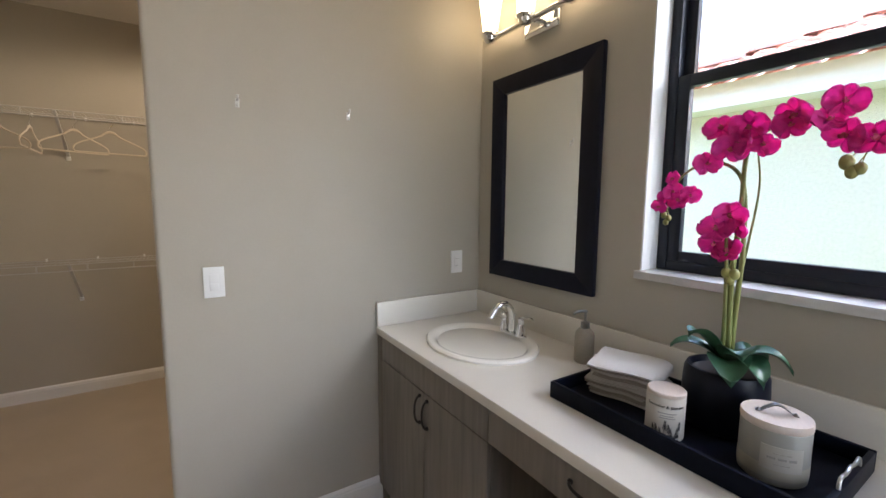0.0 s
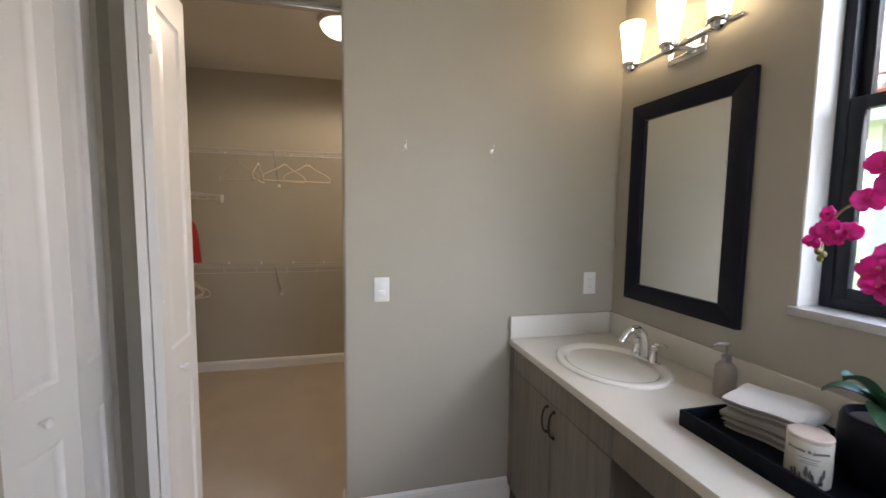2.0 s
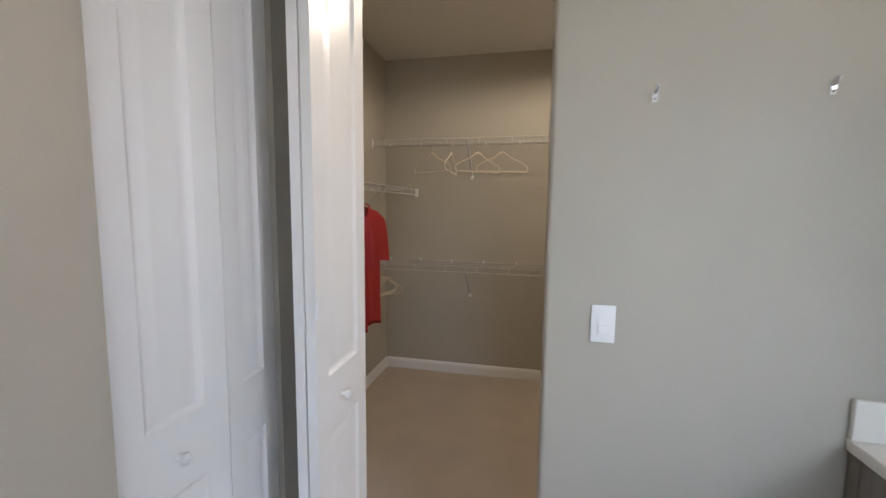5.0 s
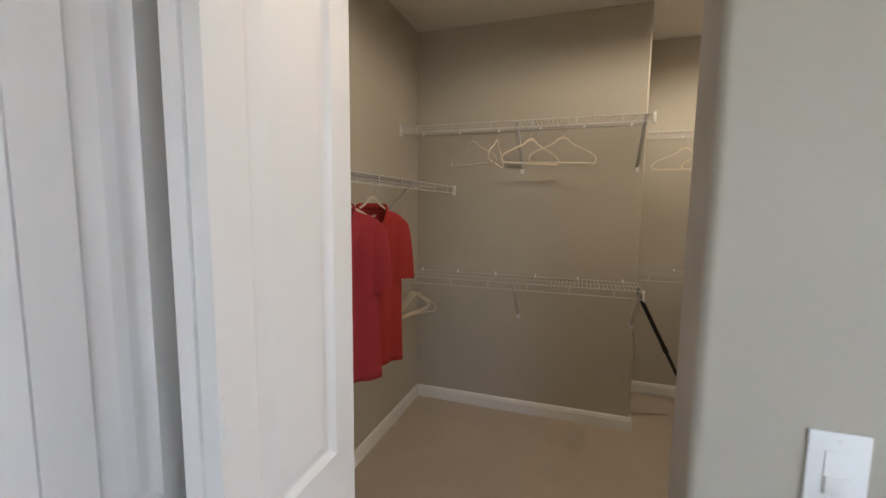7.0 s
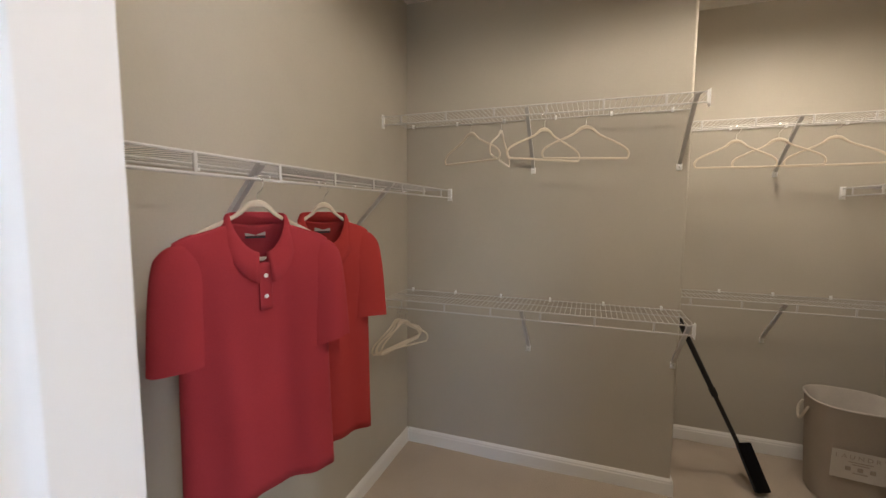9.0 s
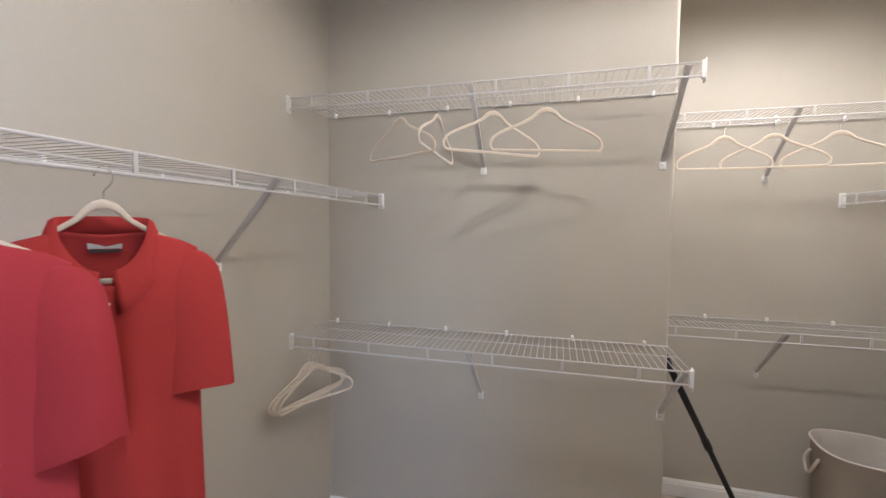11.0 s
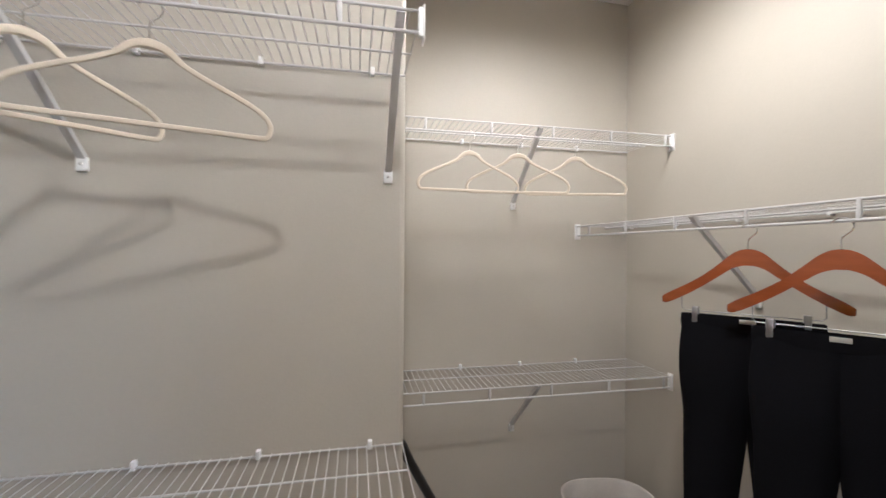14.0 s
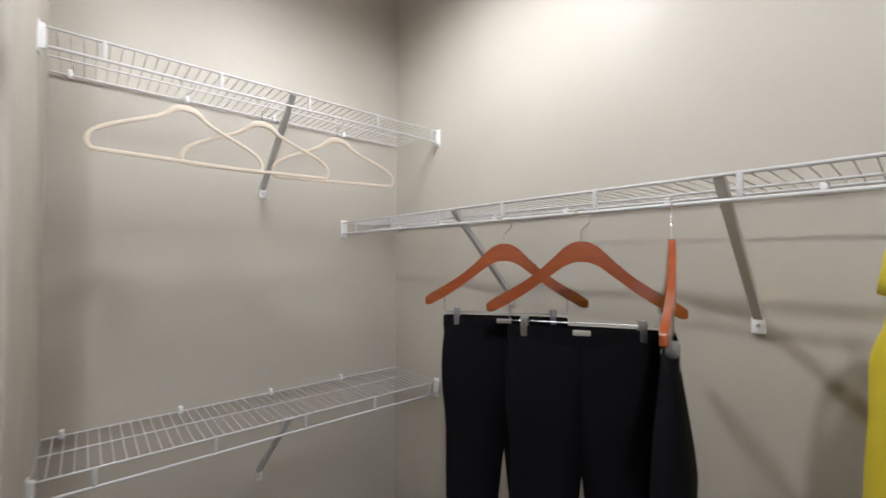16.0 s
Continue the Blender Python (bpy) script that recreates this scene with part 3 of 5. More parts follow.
def counter_mesh():
    """Top with an oval hole for the basin."""
    bm = bmesh.new()
    x0, x1, y0, y1 = CT_X, WX - 0.001, V_END, PY0 - 0.001
    cx, cy, ax, ay, n = SINK[0], SINK[1], 0.185, 0.232, 40
    ring_t, ring_b, out_t, out_b = [], [], [], []
    ym0, ym1 = cy - 0.3, cy + 0.3
    for k in range(n):
        a = k * math.tau / n
        c, s = math.cos(a), math.sin(a)
        scale = min((x1 - cx if c > 0 else cx - x0) / max(abs(c), 1e-6), 0.3 / max(abs(s), 1e-6))
        for store, z, px, py in ((ring_t, CT_Z, cx + ax * c, cy + ay * s), (ring_b, CT_Z - 0.02, cx + ax * c, cy + ay * s),
                                 (out_t, CT_Z, cx + c * scale, cy + s * scale), (out_b, CT_Z - 0.02, cx + c * scale, cy + s * scale)):
            store.append(bm.verts.new((px, py, z)))
    for k in range(n):
        j = (k + 1) % n
        bm.faces.new((ring_t[k], ring_t[j], out_t[j], out_t[k]))
        bm.faces.new((ring_b[k], ring_b[j], out_b[j], out_b[k]))
        bm.faces.new((ring_t[k], ring_t[j], ring_b[j], ring_b[k]))
    for sx, sy in ((x0, ym0), (x0, ym1), (x1, ym0), (x1, ym1)):
        for z, ring in ((CT_Z, out_t), (CT_Z - 0.02, out_b)):
            corner = bm.verts.new((sx, sy, z))
            ex = min((v for v in ring if abs(v.co.x - sx) < 1e-5), key=lambda v: abs(v.co.y - sy))
            ey = min((v for v in ring if abs(v.co.y - sy) < 1e-5), key=lambda v: abs(v.co.x - sx))
            if ex is not ey:
                bm.faces.new((corner, ex, ey))
    box(bm, x0, x1, y0, ym0, CT_Z - 0.02, CT_Z)
    box(bm, x0, x1, ym1, y1, CT_Z - 0.02, CT_Z)
    box(bm, x0 - 0.001, x0 + 0.02, y0, y1, CT_Z - 0.036, CT_Z - 0.0005, 0.004, 3)
    return bm


top = thing("vanity_countertop", "cream cultured marble countertop on the vanity", "countertop")
part("top", counter_mesh(), QUARTZ, top)
part("backsplash", slab(WX - 0.022, WX - 0.001, V_END, PY0 - 0.002, CT_Z + 0.0005, CT_Z + 0.123, 0.004), QUARTZ, top)
part("side_splash", slab(CT_X, WX - 0.023, PY0 - 0.022, PY0 - 0.002, CT_Z + 0.0005, CT_Z + 0.123, 0.004), QUARTZ, top)


def pull(parent, x, y, z, upright=True):
    h = 0.058
    pts = [(x, 0, -h), (x - 0.012, 0, -h * 0.96), (x - 0.024, 0, -h * 0.6), (x - 0.028, 0, 0), (x - 0.024, 0, h * 0.6), (x - 0.012, 0, h * 0.96), (x, 0, h)]
    pts = spline(pts, 4)
    pts = [(p.x, y, z + p.z) if upright else (p.x, y + p.z, z) for p in pts]
    bm = bar(pts, 0.0046, 10)
    for s in (-1, 1):
        q = (x - 0.004, y, z + s * h) if upright else (x - 0.004, y + s * h, z)
        bmesh.ops.create_uvsphere(bm, u_segments=10, v_segments=8, radius=0.008, matrix=Matrix.Translation(q))
    part("handle", bm, BRONZE, parent, "dark bronze bow handle")


FACE = 0.846
cab = thing("sink_cabinet", "grey wood laminate sink cabinet with two doors", "cabinet")
bm = slab(FACE + 0.002, WX - 0.003, KNEE + 0.001, KNEE + 0.018, 0.0, CT_Z - 0.022)
box(bm, FACE + 0.002, WX - 0.003, PY0 - 0.02, PY0 - 0.003, 0.0, CT_Z - 0.022)
box(bm, FACE + 0.07, FACE + 0.085, KNEE + 0.018, PY0 - 0.02, 0.0, 0.10)
box(bm, FACE + 0.002, WX - 0.003, KNEE + 0.018, PY0 - 0.02, 0.10, 0.116)
box(bm, FACE + 0.002, FACE + 0.012, KNEE + 0.018, PY0 - 0.02, 0.116, CT_Z - 0.06)
part("body", bm, LAMINATE, cab, smooth=False)
part("false_drawer", slab(FACE - 0.016, FACE + 0.001, KNEE + 0.002, PY0 - 0.055, 0.778, CT_Z - 0.026, 0.0015), LAMINATE, cab)
part("filler", slab(FACE - 0.016, FACE + 0.001, PY0 - 0.052, PY0 - 0.003, 0.105, CT_Z - 0.026, 0.0015), LAMINATE, cab)
mid = (KNEE + PY0 - 0.053) / 2
for y0, y1, hy in ((KNEE + 0.002, mid - 0.0015, mid - 0.03), (mid + 0.0015, PY0 - 0.055, mid + 0.03)):
    d_ob = part("door", slab(FACE - 0.016, FACE + 0.001, y0, y1, 0.105, 0.774, 0.0015), LAMINATE, cab)
    pull(d_ob, FACE - 0.016, hy, 0.694)

desk = thing("vanity_drawer_unit", "grey wood laminate drawer over the knee space", "cabinet")
bm = slab(FACE + 0.002, WX - 0.003, 0.30, KNEE - 0.001, 0.786, 0.799)
box(bm, FACE + 0.002, FACE + 0.012, 0.30, KNEE - 0.001, 0.799, CT_Z - 0.022)
part("body", bm, LAM_IN, desk, smooth=False)
dr = part("drawer_front", slab(FACE - 0.016, FACE + 0.001, 0.302, KNEE - 0.002, 0.778, CT_Z - 0.026, 0.0015), LAMINATE, desk)
pull(dr, FACE - 0.016, 0.69, 0.849, False)
cab2 = thing("end_cabinet", "grey wood laminate end cabinet of the vanity", "cabinet")
part("body", slab(FACE + 0.002, WX - 0.003, V_END + 0.01, 0.298, 0.0, CT_Z - 0.022), LAMINATE, cab2, smooth=False)
part("door", slab(FACE - 0.016, FACE + 0.001, V_END + 0.012, 0.297, 0.105, CT_Z - 0.026, 0.0015), LAMINATE, cab2)

stool = thing("vanity_stool", "round beige upholstered stool in the knee space", "stool", pose(1.10, 0.86, 0))
part("cushion", turned([(0.0, 0.36), (0.16, 0.36), (0.19, 0.375), (0.195, 0.40), (0.185, 0.425), (0.15, 0.44), (0.0, 0.448)], 40), VINYL, stool)
for k in range(4):
    a = k * math.pi / 2 + 0.78
    c, s = math.cos(a), math.sin(a)
    part("leg", bar([(0.12 * c, 0.12 * s, 0.36), (0.15 * c, 0.15 * s, 0.0)], [0.017, 0.011], 12), BLACKP, stool)

basin = thing("sink_basin", "white oval drop-in porcelain sink", "sink", pose(SINK[0], SINK[1], CT_Z))
part("bowl", turned([(0.276, 0.0), (0.277, 0.008), (0.270, 0.015), (0.254, 0.0165), (0.236, 0.012), (0.219, 0.001), (0.208, -0.028), (0.185, -0.08), (0.14, -0.122), (0.08, -0.142), (0.02, -0.146), (0.0, -0.146)], 64, sx=0.815), PORCELAIN, basin)
part("drain", turned([(0.0, -0.139), (0.022, -0.139), (0.025, -0.1435), (0.022, -0.147)], 24), CHROME, basin, "chrome drain")

tap = thing("faucet", "chrome two-handle centerset faucet behind the sink", "faucet", pose(1.304, 1.494, CT_Z + 0.011) @ Matrix.Diagonal((1.08, 1.08, 1.08, 1)))
bm = bmesh.new()
lathe(bm, [(0.0, 0.0), (0.03, 0.0), (0.031, 0.006), (0.027, 0.013), (0.0, 0.015)], 32, sx=1.0, sy=2.7)
part("base", bm, CHROME, tap)
sp = spline([(0, 0, 0.01), (-0.002, 0, 0.06), (-0.012, 0, 0.105), (-0.045, 0, 0.135), (-0.085, 0, 0.128), (-0.118, 0, 0.095)], 6)
part("spout", bar(sp, [0.020 - 0.006 * min(1, i / 14) for i in range(len(sp))], 16), CHROME, tap)
part("aerator", bar([sp[-1], sp[-1] + Vector((-0.008, 0, -0.010))], 0.0135, 16), CHROME, tap)
for s in (-1, 1):
    h_ob = part("handle", turned([(0.0, 0.008), (0.023, 0.008), (0.021, 0.02), (0.0145, 0.05), (0.0135, 0.066), (0.016, 0.072), (0.014, 0.08), (0.0, 0.083)], 24, cy=s * 0.052), CHROME, tap)
    lv = spline([(0.0, s * 0.052, 0.078), (0.006, s * 0.068, 0.083), (0.008, s * 0.094, 0.088), (0.006, s * 0.118, 0.083)], 5)
    part("lever", bar(lv, [0.009 - 0.004 * i / len(lv) for i in range(len(lv))], 10, flat=0.6), CHROME, h_ob)
part("lift_rod", bar([(0.018, 0, 0.012), (0.018, 0, 0.085)], 0.0025, 8), CHROME, tap)

soap = thing("soap_dispenser", "speckled stoneware soap bottle with steel pump", "soap dispenser", pose(1.333, 1.118, CT_Z) @ Matrix.Diagonal((1.03, 1.03, 1.05, 1)))
part("bottle", turned([(0.0, 0.0), (0.033, 0.0), (0.0355, 0.004), (0.0355, 0.098), (0.033, 0.112), (0.022, 0.124), (0.0155, 0.128), (0.0, 0.128)], 36), CERAMIC, soap)
part("collar", turned([(0.0, 0.127), (0.0165, 0.127), (0.0165, 0.148), (0.011, 0.152), (0.0, 0.152)], 24), CLIPM, soap, "grey metal collar")
bm = bar([(0, 0, 0.15), (0, 0, 0.187)], 0.0045, 10)
tube(bm, spline([(0.008, 0.0, 0.188), (-0.01, 0.005, 0.191), (-0.035, 0.012, 0.19), (-0.048, 0.016, 0.182)], 4), 0.0055, 10)
part("pump", bm, CLIPM, soap, "brushed steel pump")

# mirror
MZ0, MZ1, MY0, MY1 = 1.163, 2.163, 1.168, 1.828
mirror = thing("wall_mirror", "wall mirror in a wide flat black frame over the sink", "mirror")


def mitred_frame(y0, y1, z0, z1, iy, iz, x0, x1):
    """Four mitred lengths in the plane of the wall."""
    out = [(y0, z0), (y1, z0), (y1, z1), (y0, z1)]
    inn = [(y0 + iy, z0 + iz), (y1 - iy, z0 + iz), (y1 - iy, z1 - iz), (y0 + iy, z1 - iz)]
    for k in range(4):
        j = (k + 1) % 4
        quad = [out[k], out[j], inn[j], inn[k]]
        bm = bmesh.new()
        a = [bm.verts.new((x0, y, z)) for y, z in quad]
        b = [bm.verts.new((x1, y, z)) for y, z in quad]
        bm.faces.new(a)
        bm.faces.new(b[::-1])
        for i in range(4):
            bm.faces.new((a[i], b[i], b[(i + 1) % 4], a[(i + 1) % 4]))
        bmesh.ops.bevel(bm, geom=bm.edges[:], offset=0.002, segments=2, affect="EDGES", profile=0.5)
        yield bm


for bm in mitred_frame(MY0, MY1, MZ0, MZ1, 0.092, 0.084, WX - 0.026, WX - 0.001):
    part("frame", bm, NAVY, mirror)
part("glass", slab(WX - 0.014, WX - 0.008, MY0 + 0.08, MY1 - 0.08, MZ0 + 0.075, MZ1 - 0.075), GLASS_M, mirror, smooth=False)

# vanity light
sconce = thing("vanity_light", "three-light chrome vanity fixture with lit frosted glass shades", "wall light", pose(WX, 1.505, 2.345))
part("back_plate", slab(-0.024, -0.001, -0.105, 0.105, -0.05, 0.05, 0.008, 3), CHROME, sconce)
part("stem", bar([(-0.024, 0, 0.0), (-0.075, 0, -0.004)], 0.013, 16), CHROME, sconce)
bm = slab(-0.098, -0.070, -0.33, 0.30, -0.014, 0.000, 0.004)
part("cross_bar", bm, CHROME, sconce)
for yy in (-0.232, 0.018, 0.262):
    cup = part("cup", turned([(0.0, -0.030), (0.018, -0.028), (0.030, -0.018), (0.033, -0.004), (0.042, 0.0), (0.043, 0.010), (0.039, 0.016), (0.0, 0.016)], 32, cx=-0.098, cy=yy), CHROME, sconce)
    part("shade", turned([(0.036, 0.012), (0.0385, 0.05), (0.047, 0.11), (0.056, 0.178), (0.058, 0.202), (0.0555, 0.202), (0.053, 0.178), (0.044, 0.11), (0.034, 0.03), (0.0, 0.02)], 36, cx=-0.098, cy=yy), SHADE, cup, "glowing frosted glass")

# switches and hooks on the partition


def wall_plate(x, z, rocker):
    p = thing("light_switch" if rocker else "wall_outlet", "white rocker light switch on the greige wall" if rocker else "white outlet cover on the greige wall", "switch" if rocker else "outlet", pose(x, PY0, z))
    part("plate", slab(-0.037, 0.037, -0.006, 0.0, -0.061, 0.061, 0.0025), PLASTIC, p)
    if rocker:
        bm = slab(-0.0165, 0.0165, -0.0075, -0.003, -0.033, 0.033, 0.001)
        box(bm, -0.0155, 0.0155, -0.0115, -0.004, -0.032, -0.004, 0.002)
        part("rocker", bm, PLASTIC, p)
    else:
        part("receptacle", slab(-0.0165, 0.0165, -0.0085, -0.003, -0.033, 0.033, 0.001), PLASTIC, p)
        for zz in (-0.02, 0.018):
            for xx in (-0.006, 0.006):
                part("slot", slab(xx - 0.001, xx + 0.001, -0.0089, -0.008, zz - 0.004, zz + 0.004), GREYINK, p, smooth=False)
    for zz in (-0.048, 0.048):
        bm = bmesh.new()
        bmesh.ops.create_uvsphere(bm, u_segments=10, v_segments=6, radius=0.0032, matrix=Matrix.Translation((0, -0.006, zz)) @ Matrix.Diagonal((1, 0.35, 1, 1)))
        part("screw", bm, PLASTIC, p)


wall_plate(0.136, 1.222, True)
wall_plate(1.300, 1.221, False)


def robe_hook(x, z):
    h_ob = thing("robe_hook", "small chrome robe hook screwed to the wall", "hook", pose(x, PY0, z - 0.006) @ Matrix.Diagonal((1.0, 0.55, 0.70, 1)), group="robe hooks")
    part("plate", slab(-0.008, 0.008, -0.004, 0.0, -0.028, 0.020, 0.0018), STEEL, h_ob)
    bm = bar(spline([(0, -0.003, 0.010), (0, -0.020, 0.012), (0, -0.036, 0.018), (0, -0.042, 0.030)], 5), 0.0042, 10)
    bmesh.ops.create_uvsphere(bm, u_segments=12, v_segments=8, radius=0.0065, matrix=Matrix.Translation((0, -0.042, 0.031)))
    part("upper_hook", bm, STEEL, h_ob)
    bm = bar(spline([(0, -0.003, -0.012), (0, -0.015, -0.022), (0, -0.026, -0.020), (0, -0.029, -0.010)], 5), 0.0038, 10)
    part("lower_hook", bm, STEEL, h_ob)


robe_hook(0.250, 1.934)
robe_hook(0.700, 1.934)

# ---------------------------------------------------------------- things on the countertop
TX0, TX1, TY0, TY1 = 0.998, 1.360, 0.322, 0.980
tray = thing("serving_tray", "matte black rectangular tray with metal handles", "tray", pose(0, 0, CT_Z))
part("bottom", slab(TX0 + 0.004, TX1 - 0.004, TY0 + 0.004, TY1 - 0.004, 0.0, 0.012), TRAYM, tray, smooth=False)
for q in ((TX0, TX0 + 0.012, TY0, TY1), (TX1 - 0.012, TX1, TY0, TY1), (TX0 + 0.012, TX1 - 0.012, TY0, TY0 + 0.012), (TX0 + 0.012, TX1 - 0.012, TY1 - 0.012, TY1)):
    part("side", slab(*q, 0.0, 0.052, 0.002), TRAYM, tray)
for yy in (TY0 + 0.006,):
    bm = bar(spline([(1.11, yy, 0.050), (1.113, yy, 0.066), (1.125, yy, 0.073), (1.155, yy, 0.069), (1.18, yy, 0.075), (1.21, yy, 0.068), (1.235, yy, 0.074), (1.247, yy, 0.066), (1.25, yy, 0.050)], 4), 0.0036, 10)
    part("handle", bm, STEEL, tray, "branch-like metal handle")
TRAY_Z = CT_Z + 0.012


def folded_towel(z, dx, rot, height, long_side, seed):
    """Thick cloth doubled over: one soft outer wrap round an inner fold, bend toward the room."""
    t_ob = thing("folded_towel", "thick white cotton towel folded in a small stack on the tray", "towel", pose(1.226 + dx, 0.853, z, 0, 0, rot) @ Matrix.Diagonal((0.97, 0.97, 1, 1)), group="stacked towels")
    rng = random.Random(seed)
    ph = [rng.uniform(0, 6) for _ in range(4)]
    w, d = 0.112, long_side

    def sheet(profile, th, shrink):
        bm = bmesh.new()
        rows = []
        n = len(profile)
        for j in range(15):
            v = j / 14 * 2 - 1
            row = []
            for k, (x, zz, nx, nz) in enumerate(profile):
                sag = -0.004 * v ** 4 + 0.0022 * math.sin(v * 5 + ph[0] + k * 0.15)
                end = 0.45 if j in (0, 14) else 1.0
                yy = d * shrink * v + 0.004 * math.sin(x * 45 + ph[1]) + 0.003 * math.sin(zz * 160 + ph[2])
                xx = x + 0.0028 * math.sin(v * 4 + ph[3] + zz * 60)
                row.append([bm.verts.new((xx + nx * th / 2 * s * end, yy, max(0.0015, zz + nz * th / 2 * s * end + sag * zz / height))) for s in (1, -1)])
            rows.append(row)
        for a, b in zip(rows, rows[1:]):
            for k in range(n - 1):
                for q in (0, 1):
                    bm.faces.new((a[k][q], a[k + 1][q], b[k + 1][q], b[k][q]))
            for k in (0, n - 1):
                bm.faces.new((a[k][0], a[k][1], b[k][1], b[k][0]))
        for row in (rows[0], rows[-1]):
            for k in range(n - 1):
                bm.faces.new((row[k][0], row[k + 1][0], row[k + 1][1], row[k][1]))
        bmesh.ops.recalc_face_normals(bm, faces=bm.faces)
        return bm

    def wrapped(inset, th):
        """Profile along x and z: over the top, round the bend, back along the bottom."""
        r = height / 2 - th / 2 - inset
        mid = height / 2
        run = [(w - i * 0.016, mid + r, 0, 1) for i in range(12)]
        x_b = -w + r + inset + 0.016
        run = [q for q in run if q[0] > x_b + 0.004]
        for k in range(11):
            a = math.pi / 2 + k * math.pi / 10
            run.append((x_b + math.cos(a) * r * 1.25, mid + math.sin(a) * r, math.cos(a), math.sin(a)))
        return run + [(x, mid - r, 0, -1) for x in (x_b + 0.012 + i * 0.016 for i in range(12)) if x < w - 0.004 * seed]

    part("fold", sheet(wrapped(0.0, 0.0095), 0.0095, 1.0), TOWEL, t_ob)
    part("fold", sheet(wrapped(0.0108, 0.0075), 0.0075, 0.985), TOWEL_SHADE, t_ob, "inner fold, coloured taupe for the shade between layers")
    core = [(w - 0.008 - i * 0.016, height / 2 + 0.0012 * math.sin(i), 0, 1) for i in range(12)]
    part("fold", sheet(core, max(0.004, height - 0.044), 0.96), TOWEL, t_ob)
    return t_ob


folded_towel(TRAY_Z, 0.0, 104, 0.050, 0.098, 1)
folded_towel(TRAY_Z + 0.0495, 0.004, 109, 0.052, 0.100, 2)

jar = thing("ceramic_candle", "white ceramic candle jar printed with lavender sprigs", "candle", pose(1.080, 0.660, TRAY_Z, 0, 0, -56) @ Matrix.Diagonal((1.085, 1.085, 1.12, 1)))
part("jar", turned([(0.0, 0.0), (0.040, 0.0), (0.0425, 0.004), (0.0425, 0.098), (0.041, 0.102), (0.0, 0.102)], 48), CANDLE, jar)
part("lid", turned([(0.0, 0.1022), (0.0418, 0.1022), (0.0428, 0.105), (0.0425, 0.110), (0.040, 0.112), (0.0, 0.112)], 48), LIDW, jar, "pale lid")
bm = lettering("Lavender & Jasmine", 0.0104)
bmesh.ops.transform(bm, matrix=Matrix.Translation((-0.003, 0.083, 0.0006)), verts=bm.verts)
part("printed_name", wrap(bm, 0.0426), INK, jar, "dark printed words", smooth=False)
bm = bmesh.new()
for zz, ww in ((0.067, 0.040), (0.061, 0.028), (0.056, 0.034)):
    for k in range(12):
        x0 = -ww / 2 + k * ww / 12
        box(bm, x0, x0 + ww / 12, zz, zz + 0.0014, 0.0, 0.0009)
bmesh.ops.remove_doubles(bm, verts=bm.verts, dist=1e-6)
part("small_print", wrap(bm, 0.0426), GREYINK, jar, "rows of small print", smooth=False)
bm = bmesh.new()
rng = random.Random(4)
for k in range(9):
    x0 = -0.030 + k * 0.0075
    h_top = 0.030 + 0.022 * rng.random()
    lean = (rng.random() - 0.5) * 0.012
    for j in range(6):
        z0, z1 = 0.006 + (h_top - 0.006) * j / 6, 0.006 + (h_top - 0.006) * (j + 1) / 6
        cx = x0 * 0.85 + lean * (j + 0.5) / 6
        box(bm, cx - 0.0004, cx + 0.0004, z0, z1, 0.0, 0.0009)
    for j in range(6):
        zz = h_top - j * 0.0034
        cx = x0 * 0.85 + lean * (zz - 0.006) / (h_top - 0.006)
        r = 0.0007 + 0.00018 * j
        for s in (-1, 1):
            box(bm, cx + s * (0.0006 + r) - r, cx + s * (0.0006 + r) + r, zz - 0.0009, zz + 0.0010, 0.0, 0.0009)
    for s in (-1, 1):
        box(bm, x0 * 0.85 + s * 0.0016 - 0.0012, x0 * 0.85 + s * 0.0016 + 0.0012, 0.009 + 0.002 * (k % 3), 0.0155 + 0.002 * (k % 3), 0.0, 0.0009)
part("printed_sprigs", wrap(bm, 0.0426), INK, jar, "black printed lavender sprigs", smooth=False)

glass_c = thing("glass_candle", "frosted glass candle with pale lid and metal strap handle", "candle", pose(1.135, 0.445, TRAY_Z, 0, 0, -58) @ Matrix.Diagonal((1.065, 1.065, 1.26, 1)))
part("glass", turned([(0.0, 0.0), (0.056, 0.0), (0.0595, 0.003), (0.0605, 0.009), (0.0605, 0.092), (0.0585, 0.096), (0.0, 0.096)], 56), FROST, glass_c)
part("wax_band", turned([(0.0606, 0.013), (0.0609, 0.015), (0.0609, 0.034), (0.0606, 0.036)], 56), WAX, glass_c, "cream wax behind the glass")
part("lid", turned([(0.0, 0.0962), (0.0606, 0.0962), (0.0615, 0.098), (0.0615, 0.108), (0.0605, 0.110), (0.0, 0.110)], 56), LIDW, glass_c, "pale lid")
bm = bmesh.new()
for k in range(12):
    box(bm, -0.036 + k * 0.006, -0.030 + k * 0.006, 0.030, 0.072, 0.0, 0.0012)
bmesh.ops.remove_doubles(bm, verts=bm.verts, dist=1e-6)
part("paper_label", wrap(bm, 0.0611), PAPER, glass_c, smooth=False)
bm = bmesh.new()
for zz, ww, hh in ((0.060, 0.034, 0.0014), (0.050, 0.056, 0.0042), (0.041, 0.030, 0.0012)):
    for k in range(16):
        if (k * 7) % 5 == 0:
            continue
        x0 = -ww / 2 + k * ww / 16
        box(bm, x0, x0 + ww / 16 * 0.8, zz, zz + hh, 0.0012, 0.0018)
part("label_print", wrap(bm, 0.0611), GREYINK, glass_c, smooth=False)
bm = bmesh.new()
